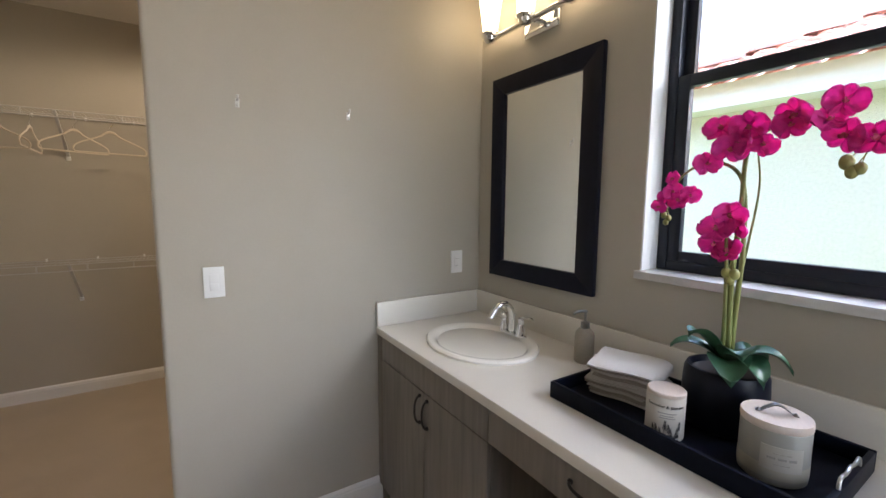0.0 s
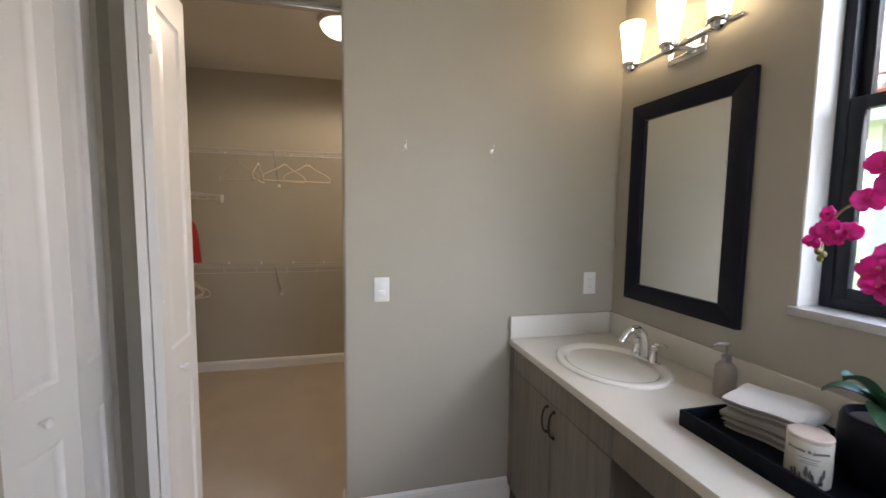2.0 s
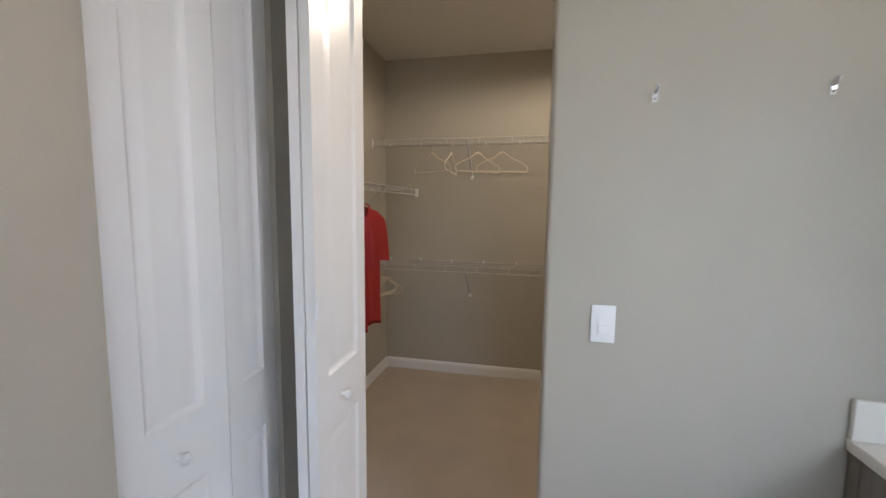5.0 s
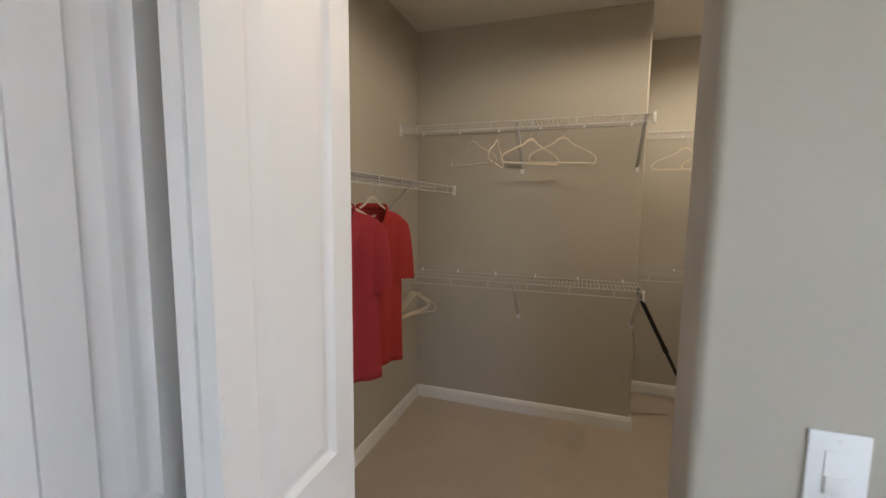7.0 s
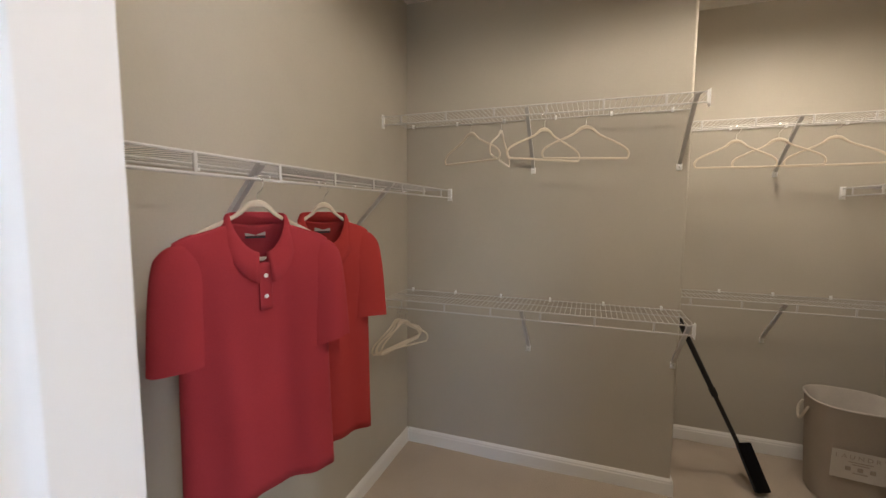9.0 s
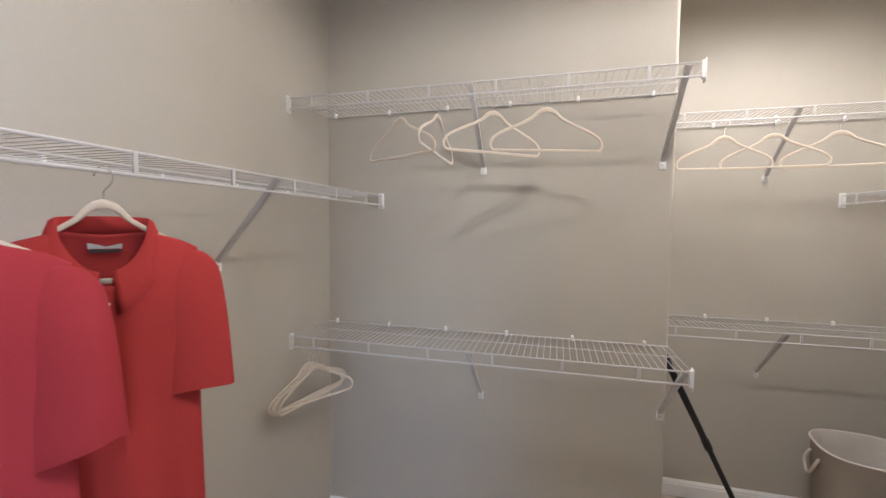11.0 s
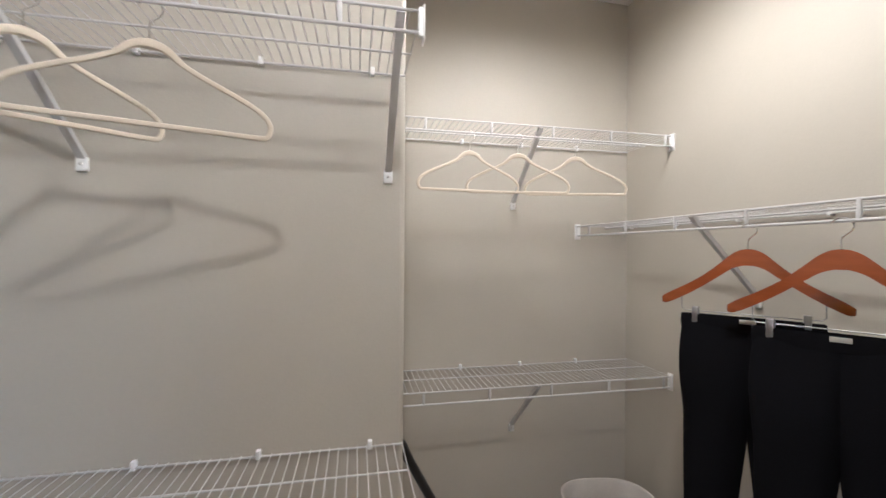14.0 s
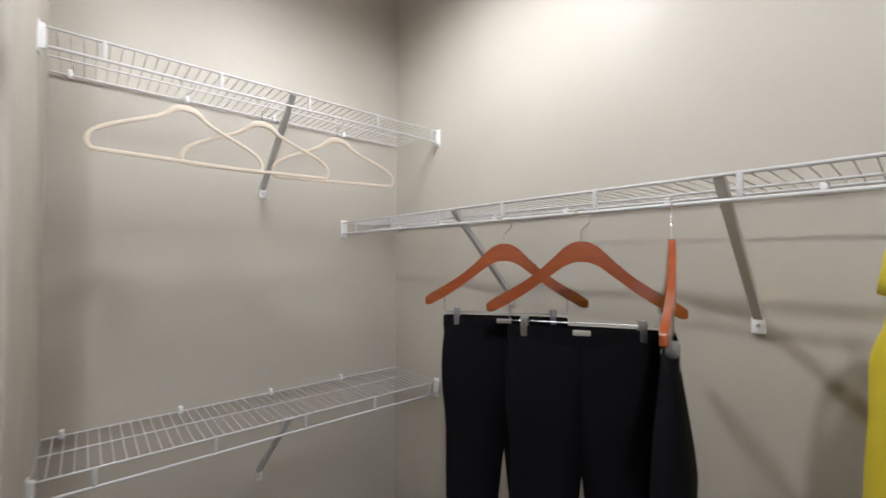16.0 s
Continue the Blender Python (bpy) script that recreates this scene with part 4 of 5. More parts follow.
strap = spline([(-0.036, 0, 0.111), (-0.027, 0, 0.1115), (-0.020, 0, 0.117), (0, 0, 0.1255), (0.020, 0, 0.117), (0.027, 0, 0.1115), (0.036, 0, 0.111)], 5)
rows = [[bm.verts.new((p.x, yy, p.z + zz)) for yy, zz in ((-0.006, 0), (0.006, 0), (0.006, 0.0018), (-0.006, 0.0018))] for p in strap]
for a, b in zip(rows, rows[1:]):
    for k in range(4):
        bm.faces.new((a[k], a[(k + 1) % 4], b[(k + 1) % 4], b[k]))
bm.faces.new(rows[0])
bm.faces.new(rows[-1])
for xx in (-0.0315, 0.0315):
    bmesh.ops.create_uvsphere(bm, u_segments=10, v_segments=6, radius=0.003, matrix=Matrix.Translation((xx, 0, 0.1135)))
part("strap_handle", bm, CLIPM, glass_c, "grey metal strap handle")

# ---------------------------------------------------------------- orchid
PX, PYY = 1.262, 0.602
pot = thing("plant_pot", "matte black round pot on the tray", "plant pot", pose(PX, PYY, TRAY_Z) @ Matrix.Diagonal((0.97, 0.97, 1.16, 1)))
part("shell", turned([(0.0, 0.0), (0.082, 0.0), (0.096, 0.006), (0.103, 0.022), (0.104, 0.090), (0.101, 0.130), (0.095, 0.142), (0.088, 0.143), (0.084, 0.136), (0.082, 0.126), (0.0, 0.126)], 48), POT, pot)
part("soil", turned([(0.0, 0.130), (0.083, 0.128), (0.083, 0.1265), (0.0, 0.1265)], 32), LAM_IN, pot, "dark potting bark")

orchid = thing("orchid", "artificial orchid with magenta blooms and broad green leaves", "potted plant", pose(PX, PYY, TRAY_Z + 0.10) @ Matrix.Diagonal((0.967, 0.967, 0.967, 1)))


def leaf_blade(length, width, rise, droop, angle, roll):
    bm = bmesh.new()
    rows = []
    n = 12
    for i in range(n + 1):
        t = i / n
        w = 1.15 * width * (math.sin(math.pi * min(1, t * 0.93 + 0.07)) ** 0.5) * (1 - 0.12 * t)
        x = 0.012 + length * (t - 0.12 * t * t)
        z = rise * math.sin(t * 1.9) - 0.75 * droop * t * t
        rows.append([bm.verts.new((x, w * s, z + 0.45 * width * (abs(s) ** 1.5) + th)) for th in (0.0, 0.0014) for s in (-1, -0.5, 0, 0.5, 1)])
    for a, b in zip(rows, rows[1:]):
        for k in range(4):
            bm.faces.new((a[k], a[k + 1], b[k + 1], b[k]))
            bm.faces.new((a[k + 5], a[k + 6], b[k + 6], b[k + 5]))
        for k in (0, 4):
            bm.faces.new((a[k], a[k + 5], b[k + 5], b[k]))
    for row in (rows[0], rows[-1]):
        bm.faces.new((*row[:5], *row[9:4:-1]))
    part("leaf", bm, LEAF, orchid, at=pose(0, 0, 0.082, roll, 0, angle))


for length, width, rise, droop, angle, roll in ((0.112, 0.046, 0.040, 0.105, 208, 4), (0.112, 0.046, 0.040, 0.100, 252, -6), (0.150, 0.026, 0.075, 0.105, 292, 4),
                                                (0.110, 0.036, 0.088, 0.020, 150, 8), (0.145, 0.024, 0.060, 0.055, 118, -6), (0.085, 0.040, 0.070, 0.055, 225, 2), (0.12, 0.03, 0.06, 0.1, 330, 0)):
    leaf_blade(length, width, rise, droop, angle, roll)


def stem_part(pts, r0, r1, name="stem"):
    path = spline(pts, 7)
    n = len(path)
    return part(name, bar(path, [r0 + (r1 - r0) * i / (n - 1) for i in range(n)], 10), STEM, orchid)


# local y grows along the wall, z up
stem_part([(0, 0, 0), (-0.004, 0.000, 0.16), (-0.006, 0.003, 0.32), (-0.01, -0.006, 0.50), (-0.012, -0.012, 0.66), (-0.01, -0.06, 0.71), (-0.005, -0.13, 0.735), (0, -0.20, 0.70), (0, -0.245, 0.655)], 0.0085, 0.0024)
stem_part([(0.012, -0.004, 0), (0.010, -0.006, 0.2), (0.008, -0.012, 0.40), (0.0, 0.0, 0.58), (-0.004, 0.07, 0.635), (-0.008, 0.14, 0.61), (-0.01, 0.175, 0.56), (-0.01, 0.19, 0.50)], 0.0075, 0.0018)
stem_part([(-0.014, 0.006, 0), (-0.016, 0.008, 0.20), (-0.02, 0.012, 0.34), (-0.03, 0.014, 0.43), (-0.035, 0.005, 0.47)], 0.0062, 0.003)
stem_part([(0.014, 0.0, 0.25), (0.018, -0.02, 0.42), (0.012, -0.035, 0.56), (0.0, -0.03, 0.65)], 0.0035, 0.002, "support_stake")


def petal(bm, length, width, angle, tilt, cup, m):
    n = 7
    rows = []
    for i in range(n + 1):
        t = i / n
        w = width * math.sin(math.pi * (0.08 + 0.86 * t)) ** 0.55 * (0.35 + 0.65 * min(1, t * 2.2))
        if i == n:
            w *= 0.35
        row = []
        for s in (-1, -0.55, 0, 0.55, 1):
            row.append((w * s, length * t, cup * (s * s * 0.6) * width * 6 + cup * t * t * length * 3 + 0.0025 * math.sin(s * 4 + t * 7)))
        rows.append(row)
    mm = m @ pose(0, 0, 0, 0, 0, angle) @ pose(0, 0, 0, tilt, 0, 0)
    verts = [[bm.verts.new(mm @ Vector(q)) for q in row] for row in rows]
    for a, b in zip(verts, verts[1:]):
        for k in range(4):
            bm.faces.new((a[k], a[k + 1], b[k + 1], b[k]))


def bloom(y, z, x, size, yaw, nod, spin):
    """One flower; it faces the room (-x) turned by yaw and nod."""
    m = pose(x, y, z, 0, 0, yaw) @ pose(0, 0, 0, 0, -90 + nod, 0) @ pose(0, 0, 0, 0, 0, spin - 90)
    bm = bmesh.new()
    k = size / 0.11
    petal(bm, 0.055 * k, 0.037 * k, 80, -2, 0.08, m)
    petal(bm, 0.055 * k, 0.037 * k, -80, -2, 0.08, m)
    petal(bm, 0.050 * k, 0.021 * k, 0, 2, 0.06, m @ Matrix.Translation((0, 0, -0.003)))
    petal(bm, 0.050 * k, 0.020 * k, 140, 2, 0.06, m @ Matrix.Translation((0, 0, -0.003)))
    petal(bm, 0.050 * k, 0.020 * k, -140, 2, 0.06, m @ Matrix.Translation((0, 0, -0.003)))
    f_ob = part("flower", bm, PETAL, orchid)
    f_ob.modifiers.new("thickness", "SOLIDIFY").thickness = 0.0012
    bm = bmesh.new()
    bmesh.ops.create_uvsphere(bm, u_segments=10, v_segments=7, radius=0.0055 * k, matrix=m @ Matrix.Translation((0, 0, 0.008 * k)))
    petal(bm, 0.022 * k, 0.010 * k, 180, 48, 0.15, m @ Matrix.Translation((0, 0, 0.004)))
    petal(bm, 0.014 * k, 0.008 * k, 110, 60, 0.2, m @ Matrix.Translation((0, 0, 0.004)))
    petal(bm, 0.014 * k, 0.008 * k, -110, 60, 0.2, m @ Matrix.Translation((0, 0, 0.004)))
    part("lip", bm, LIP, f_ob)


BY0, OZ = 0.620, 1.02
rng = random.Random(11)
BLOOMS = [(0.665, 1.735, 0.10), (0.600, 1.735, 0.10), (0.640, 1.685, 0.10), (0.575, 1.685, 0.08), (0.690, 1.645, 0.085), (0.612, 1.70, 0.10),
          (0.508, 1.752, 0.100), (0.520, 1.725, 0.09), (0.425, 1.762, 0.092), (0.448, 1.722, 0.08), (0.415, 1.690, 0.10), (0.365, 1.672, 0.10),
          (0.625, 1.515, 0.095), (0.650, 1.468, 0.105), (0.665, 1.425, 0.09), (0.628, 1.410, 0.09), (0.610, 1.478, 0.075),
          (0.775, 1.610, 0.06), (0.805, 1.562, 0.06), (0.825, 1.530, 0.055), (0.775, 1.575, 0.065), (0.765, 1.545, 0.075), (0.742, 1.565, 0.07)]
for y, z, size in BLOOMS:
    bloom(y - BY0, z - OZ, -0.02 - 0.03 * rng.random(), size * 0.88, rng.uniform(-40, 45), rng.uniform(-25, 30), rng.uniform(-35, 35))
for y, z, r in ((0.815, 1.503, 0.0095), (0.80, 1.495, 0.009), (0.808, 1.482, 0.009), (0.415, 1.632, 0.016), (0.405, 1.610, 0.014), (0.392, 1.617, 0.013), (0.632, 1.352, 0.014), (0.612, 1.350, 0.014), (0.622, 1.332, 0.012)):
    bm = bmesh.new()
    bmesh.ops.create_uvsphere(bm, u_segments=14, v_segments=10, radius=r, matrix=Matrix.Translation((-0.018, y - BY0, z - OZ)) @ Matrix.Diagonal((0.9, 0.9, 1.1, 1)))
    top_y = 0.0 if 0.5 < y < 0.7 else (0.19 if y > 0.7 else -0.235)
    tube(bm, spline([(-0.018, y - BY0, z - OZ), (-0.016, (y - BY0 + top_y) / 2, z - OZ + 0.022), (-0.012, top_y, z - OZ + 0.04)], 4), 0.0012, 6)
    part("bud", bm, BUD, orchid)

# ---------------------------------------------------------------- closet: wire shelves


def wire_shelf(label, m, length, depth, braces, ends, tie_step=0.27, drop=0.285, foot_shift=0.0):
    """Ventilated shelf: x along the wall, wall at y = 0, room at -y, deck at z = 0."""
    s_ob = thing("wire_shelf", label, "wire shelf", m, group="closet wire shelves")
    f, lip = -depth, -0.047
    part("front_rail", bar([(0, f, 0), (length, f, 0)], 0.0036, 8), WIRE, s_ob)
    part("lip_rail", bar([(0, f - 0.001, lip), (length, f - 0.001, lip)], 0.0042, 8), WIRE, s_ob)
    part("back_rail", bar([(0.004, -0.012, -0.003), (length - 0.004, -0.012, -0.003)], 0.0034, 8), WIRE, s_ob)
    part("middle_rail", bar([(0.004, -depth * 0.45, -0.005), (length - 0.004, -depth * 0.45, -0.005)], 0.003, 8), WIRE, s_ob)
    n = int(length / 0.0254)
    wire = finish("wire", bar([(0, -0.006, 0), (0, f + 0.001, 0)], 0.0013, 5), WIRE)
    for k in range(n + 1):
        w_ob = new("wire", wire)
        w_ob.parent = s_ob
        w_ob.location = (0.006 + k * (length - 0.012) / n, 0, 0)
    k = tie_step * 0.45
    while k < length - 0.03:
        part("lip_tie", slab(k - 0.005, k + 0.005, f - 0.004, f + 0.003, lip - 0.004, 0.004, 0.0015), WIRE, s_ob)
        k += tie_step
    x = 0.05
    while x < length:
        bm = slab(x - 0.006, x + 0.006, -0.017, 0.0, -0.010, 0.014, 0.002)
        part("wall_clip", bm, PLASTIC, s_ob)
        x += 0.30
    for x in ends:
        s = 1 if x < length / 2 else -1
        bm = slab(x, x + s * 0.014, f - 0.006, f + 0.008, lip - 0.008, 0.007, 0.002)
        box(bm, x, x + s * 0.004, f - 0.009, f + 0.022, lip - 0.018, 0.012, 0.0015)
        part("end_bracket", bm, PLASTIC, s_ob, "white plastic end bracket")
    for x in braces:
        xf = x + foot_shift
        bm = bmesh.new()
        a, b = Vector((x, f + 0.004, -0.004)), Vector((xf, -0.010, -drop))
        d = (b - a).normalized()
        side = Vector((1, 0, 0))
        out = d.cross(side).normalized()
        for s, w, t in ((0, 0.0075, 0.0022), (-1, 0.0015, 0.007), (1, 0.0015, 0.007)):
            ring = []
            for p in (a, b):
                c = p + side * s * 0.0075
                ring.append([bm.verts.new(c + side * i * w + out * (j * t - (0.005 if s else 0))) for i, j in ((-1, -1), (1, -1), (1, 1), (-1, 1))])
            for k in range(4):
                bm.faces.new((ring[0][k], ring[0][(k + 1) % 4], ring[1][(k + 1) % 4], ring[1][k]))
            bm.faces.new(ring[0])
            bm.faces.new(ring[1])
        brace = part("brace", bm, BRACE, s_ob, "diagonal steel brace")
        bm = slab(xf - 0.013, xf + 0.013, -0.012, 0.0, -drop - 0.032, -drop + 0.004, 0.002)
        part("foot", bm, PLASTIC, brace, "white plastic foot")
        bm = bmesh.new()
        bmesh.ops.create_uvsphere(bm, u_segments=8, v_segments=6, radius=0.0045, matrix=Matrix.Translation((xf, -0.012, -drop - 0.014)))
        part("screw", bm, STEEL, brace)
    return s_ob


L_BUMP = BUMP_X - LX
wire_shelf("upper white wire shelf on the closet back wall", pose(LX, BUMP_Y, 2.155), L_BUMP, 0.340, (0.83, 1.597), (0.0, L_BUMP))
wire_shelf("lower white wire shelf on the closet back wall", pose(LX, BUMP_Y, 1.082), L_BUMP, 0.343, (0.83, 1.623), (0.0, L_BUMP), drop=0.300)
L_ALC = RX - BUMP_X
wire_shelf("upper white wire shelf across the alcove", pose(BUMP_X, ALC_Y, 2.160), L_ALC, 0.322, (0.61,), (0.0, L_ALC))
wire_shelf("lower white wire shelf across the alcove", pose(BUMP_X, ALC_Y, 1.085), L_ALC, 0.322, (0.61,), (0.0, L_ALC), drop=0.296)
L_WEST = 4.318 - 2.12
wire_shelf("white wire shelf on the closet's west wall, hung with red shirts", pose(LX, 2.12, 1.742, 0, 0, 90), L_WEST, 0.317, (0.60, 1.40), (L_WEST,), foot_shift=0.06)
L_EAST = ALC_Y - 2.12
wire_shelf("white wire shelf on the closet's east wall, hung with trousers", pose(RX, ALC_Y - 0.002, 1.766, 0, 0, -90), L_EAST, 0.290, (0.725, 1.438, 2.2), (0.0,))

# ---------------------------------------------------------------- hangers


def velvet_hanger(m, hook=0.085):
    """Slim hanger; the origin is where the hook rests, x along the arms."""
    h_ob = thing("clothes_hanger", "slim cream velvet clothes hanger on a wire shelf", "hanger", m, group="cream velvet hangers")
    half = [(0.0, 0.002), (0.018, -0.001), (0.034, -0.010), (0.052, -0.026), (0.085, -0.044), (0.135, -0.066), (0.180, -0.088), (0.203, -0.106), (0.212, -0.126), (0.206, -0.144), (0.190, -0.149), (0.09, -0.149)]
    loop = [(x, 0, z - hook) for x, z in half] + [(0, 0, -0.149 - hook)] + [(-x, 0, z - hook) for x, z in half[:0:-1]]
    pts = spline(loop + [loop[0]], 3)[:-1]
    radii = []
    for p in pts:
        neck = max(0.0, 1 - abs(p.x) / 0.06) if p.z > -hook - 0.06 else 0.0
        radii.append(0.0054 + 0.0050 * neck)
    part("body", bar(pts, radii, 8, closed=True, flat=0.72), CREAM, h_ob)
    hk = [(0, 0, -hook + 0.002), (0, 0, -0.048), (0.004, 0, -0.040), (0.018, 0, -0.026), (0.020, 0, -0.010), (0.010, 0, 0.0035), (-0.004, 0, 0.0045), (-0.014, 0, -0.006), (-0.0165, 0, -0.014)]
    part("hook", bar(spline(hk, 4), 0.0017, 8), CHROME, h_ob, "thin chrome hook")
    return h_ob


UZ, DZ = 2.112, 1.039
BY, AY = BUMP_Y - 0.341, ALC_Y - 0.323
first = velvet_hanger(pose(-0.361, BY, UZ, 0, 0, 17.7))
for x, y, z, rot, tilt in ((-0.560, BY, UZ, 38, 0), (-0.783, BY, UZ, 88, 3), (-0.950, BY, UZ, -30, 0), (0.463, AY, UZ + 0.004, 4, 0), (0.668, AY, UZ + 0.004, -9, 0), (0.925, AY, UZ + 0.004, -14, 0),
                           (-1.400, BY, DZ, 72, -4), (-1.382, BY, DZ, 78, -1), (-1.362, BY, DZ, 84, 2), (-1.340, BY, DZ, 70, 4)):
    copy_thing(first, pose(x, y, z, 0, tilt, rot))

# ---------------------------------------------------------------- shirts


def polo(name, label, m, cloth, hem, hook=0.070, seed=0, half_w=0.200):
    """Short-sleeved polo on its hanger; origin at the rail, front to -y. half_w: half the chest."""
    s_ob = thing(name, label, "shirt", m, group="hanging polo shirts")
    z_sh = -hook - 0.046
    rng = random.Random(seed)
    ph = [rng.uniform(0, 6) for _ in range(9)]
    tip = half_w * 1.02
    n, levels = 72, 34
    neck = 0.072

    def slope(x):
        """How far the shoulder seam lies under the neck."""
        far = max(0.0, abs(x) - 0.05)
        return 0.30 * far + 0.9 * max(0.0, abs(x) - tip + 0.035) ** 1.4

    bm = bmesh.new()
    rows = []
    for i in range(levels + 1):
        t = (i / levels) ** 1.35
        down = hem * t
        arm = min(1.0, down / 0.20)
        w = tip + (half_w * 0.97 - tip) * arm + 0.014 * t
        d = 0.011 + 0.034 * min(1.0, down / 0.13) ** 0.7 + 0.012 * t
        row = []
        for k in range(n):
            a = k * math.tau / n
            c, s = math.cos(a), math.sin(a)
            x = w * math.copysign(abs(c) ** 0.8, c)
            hang = min(1.0, down / 0.30)
            fold = (math.sin(x * 30 + ph[0] + 1.2 * t) * 0.009 + math.sin(x * 63 + ph[1] - 2 * t) * 0.0045 + math.sin(x * 15 + ph[2]) * 0.010) * hang * abs(s) * (1 if s > 0 else min(1.0, abs(x) / 0.06 + max(0.0, down - 0.2) * 3))
            drag = 0.006 * math.sin((abs(x) * 0.8 + down * 0.7) * 46 + ph[5]) * abs(s) * max(0.0, 1 - down / 0.26) * min(1.0, down / 0.05)
            y = d * math.copysign(abs(s) ** 0.75, s) + fold + drag + 0.012 * math.sin(t * 3 + ph[3]) * t
            z = z_sh - down - slope(x) * (1 - 0.85 * min(1.0, down / 0.30))
            z += (0.010 * math.sin(a * 2 + ph[4]) + 0.008 * c) * t ** 4
            scoop = max(0.0, 1 - (x / neck) ** 2) * max(0.0, 1 - down / 0.16)
            z -= (0.112 if s < 0 else 0.012) * min(1.0, abs(s) * 1.2) * scoop
            row.append(bm.verts.new((x, y, z)))
        rows.append(row)
    for a, b in zip(rows, rows[1:]):
        for k in range(n):
            bm.faces.new((a[k], a[(k + 1) % n], b[(k + 1) % n], b[k]))
    body = part("body", bm, cloth, s_ob)
    body.modifiers.new("thickness", "SOLIDIFY").thickness = 0.0022
    for s in (-1, 1):
        bm = bmesh.new()
        z_t = z_sh - slope(tip - 0.03)
        path = spline([(s * (tip - 0.040), 0, z_t - 0.016), (s * (tip - 0.030), 0, z_t - 0.040), (s * (tip - 0.020), -0.002, z_t - 0.095), (s * (tip - 0.012), -0.005, z_t - 0.18), (s * (tip - 0.004), -0.010, z_t - 0.325)], 6)
        rings = []
        last = len(path) - 1
        for i, p in enumerate(path):
            t = i / last
            q = path[min(last, i + 1)] - path[max(0, i - 1)]
            side = Vector((-q.z, 0, q.x)).normalized()
            rx = 0.030 + 0.036 * min(1.0, t * 3.2) ** 0.7 + 0.004 * t
            ry = 0.011 + 0.023 * min(1.0, t * 1.6)
            ring = []
            for k in range(28):
                a = k * math.tau / 28
                c, sn = math.cos(a), math.sin(a)
                wob = 1 + (0.16 * math.sin(a * 3 + ph[6] + t * 2.5) + 0.08 * math.sin(a * 5 + ph[7])) * t
                v = p + side * (rx * math.copysign(abs(c) ** 0.85, c)) + Vector((0, ry * sn * wob, 0.006 * math.sin(a * 2 + ph[8]) * t - 0.55 * s * rx * c * (1 - t) ** 2))
                ring.append(bm.verts.new(v))
            rings.append(ring)
        for j in range(2):
            base = rings[-1]
            mid = sum((v.co for v in base), Vector()) / len(base)
            rings.append([bm.verts.new(mid + (v.co - mid) * (0.93 if j else 0.95) + Vector((0, 0, 0.012 * j))) for v in base])
        for a, b in zip(rings, rings[1:]):
            for k in range(28):
                bm.faces.new((a[k], a[(k + 1) % 28], b[(k + 1) % 28], b[k]))
        bm.faces.new(rings[0][::-1])
        part("sleeve", bm, cloth, s_ob)
    # collar: a stand and a turned-down leaf, high at the nape, spread to two points in front
    bm = bmesh.new()
    n, rows = 56, []
    for j, (rad, up, open_f) in enumerate(((1.00, -0.010, 0.0), (0.97, 0.006, 0.0), (1.00, 0.015, 0.0), (1.08, 0.013, 0.2), (1.22, -0.010, 0.6), (1.36, -0.034, 1.0))):
        row = []
        for k in range(n + 1):
            a = math.radians(-82 + 344 * k / n)
            c, s = math.cos(a), math.sin(a)
            front = max(0.0, -s)
            back = max(0.0, s)
            dip = -0.104 * front ** 1.15
            point = open_f * 0.030 * front ** 5
            depth = 0.036 if s < 0 else 0.032
            row.append(bm.verts.new((neck * rad * c * (1 + 0.28 * open_f * front ** 4), depth * rad * s - 0.010 * front * open_f, z_sh + 0.004 + up * (1 + 0.25 * back) + dip - point - 0.012 * (1 - front) * (1 - back) * open_f)))
        rows.append(row)
    for a, b in zip(rows, rows[1:]):
        for k in range(n):
            bm.faces.new((a[k], a[k + 1], b[k + 1], b[k]))
    col = part("collar", bm, cloth, s_ob)
    col.modifiers.new("thickness", "SOLIDIFY").thickness = 0.0024
    bm = bmesh.new()
    rows = []
    for i in range(9):
        t = i / 8
        rows.append([bm.verts.new((xx, -0.042 - 0.007 * min(1, t * 2) - (0.003 if abs(xx) < 0.016 else 0), z_sh - 0.108 - 0.125 * t)) for xx in (-0.017, -0.0155, 0.0155, 0.017)])
    for a, b in zip(rows, rows[1:]):
        for k in range(3):
            bm.faces.new((a[k], a[k + 1], b[k + 1], b[k]))
    placket = part("placket", bm, cloth, s_ob)
    placket.modifiers.new("thickness", "SOLIDIFY").thickness = 0.002
    for zz in (-0.142, -0.197):
        bm = turned([(0.0, 0.0), (0.0052, 0.0), (0.0058, 0.0012), (0.0042, 0.0024), (0.0, 0.002)], 16)
        bmesh.ops.transform(bm, matrix=pose(0, -0.0522, z_sh + zz, 90), verts=bm.verts)
        part("button", bm, PLASTIC, s_ob, "white button")
    part("neck_label", slab(-0.027, 0.027, 0.0185, 0.0215, z_sh - 0.040, z_sh - 0.016, 0.001), PAPER, s_ob, "white woven neck label")
    part("size_tab", slab(-0.026, 0.026, 0.0180, 0.0210, z_sh - 0.047, z_sh - 0.0415), INK, s_ob, "black size tab", smooth=False)
    return s_ob


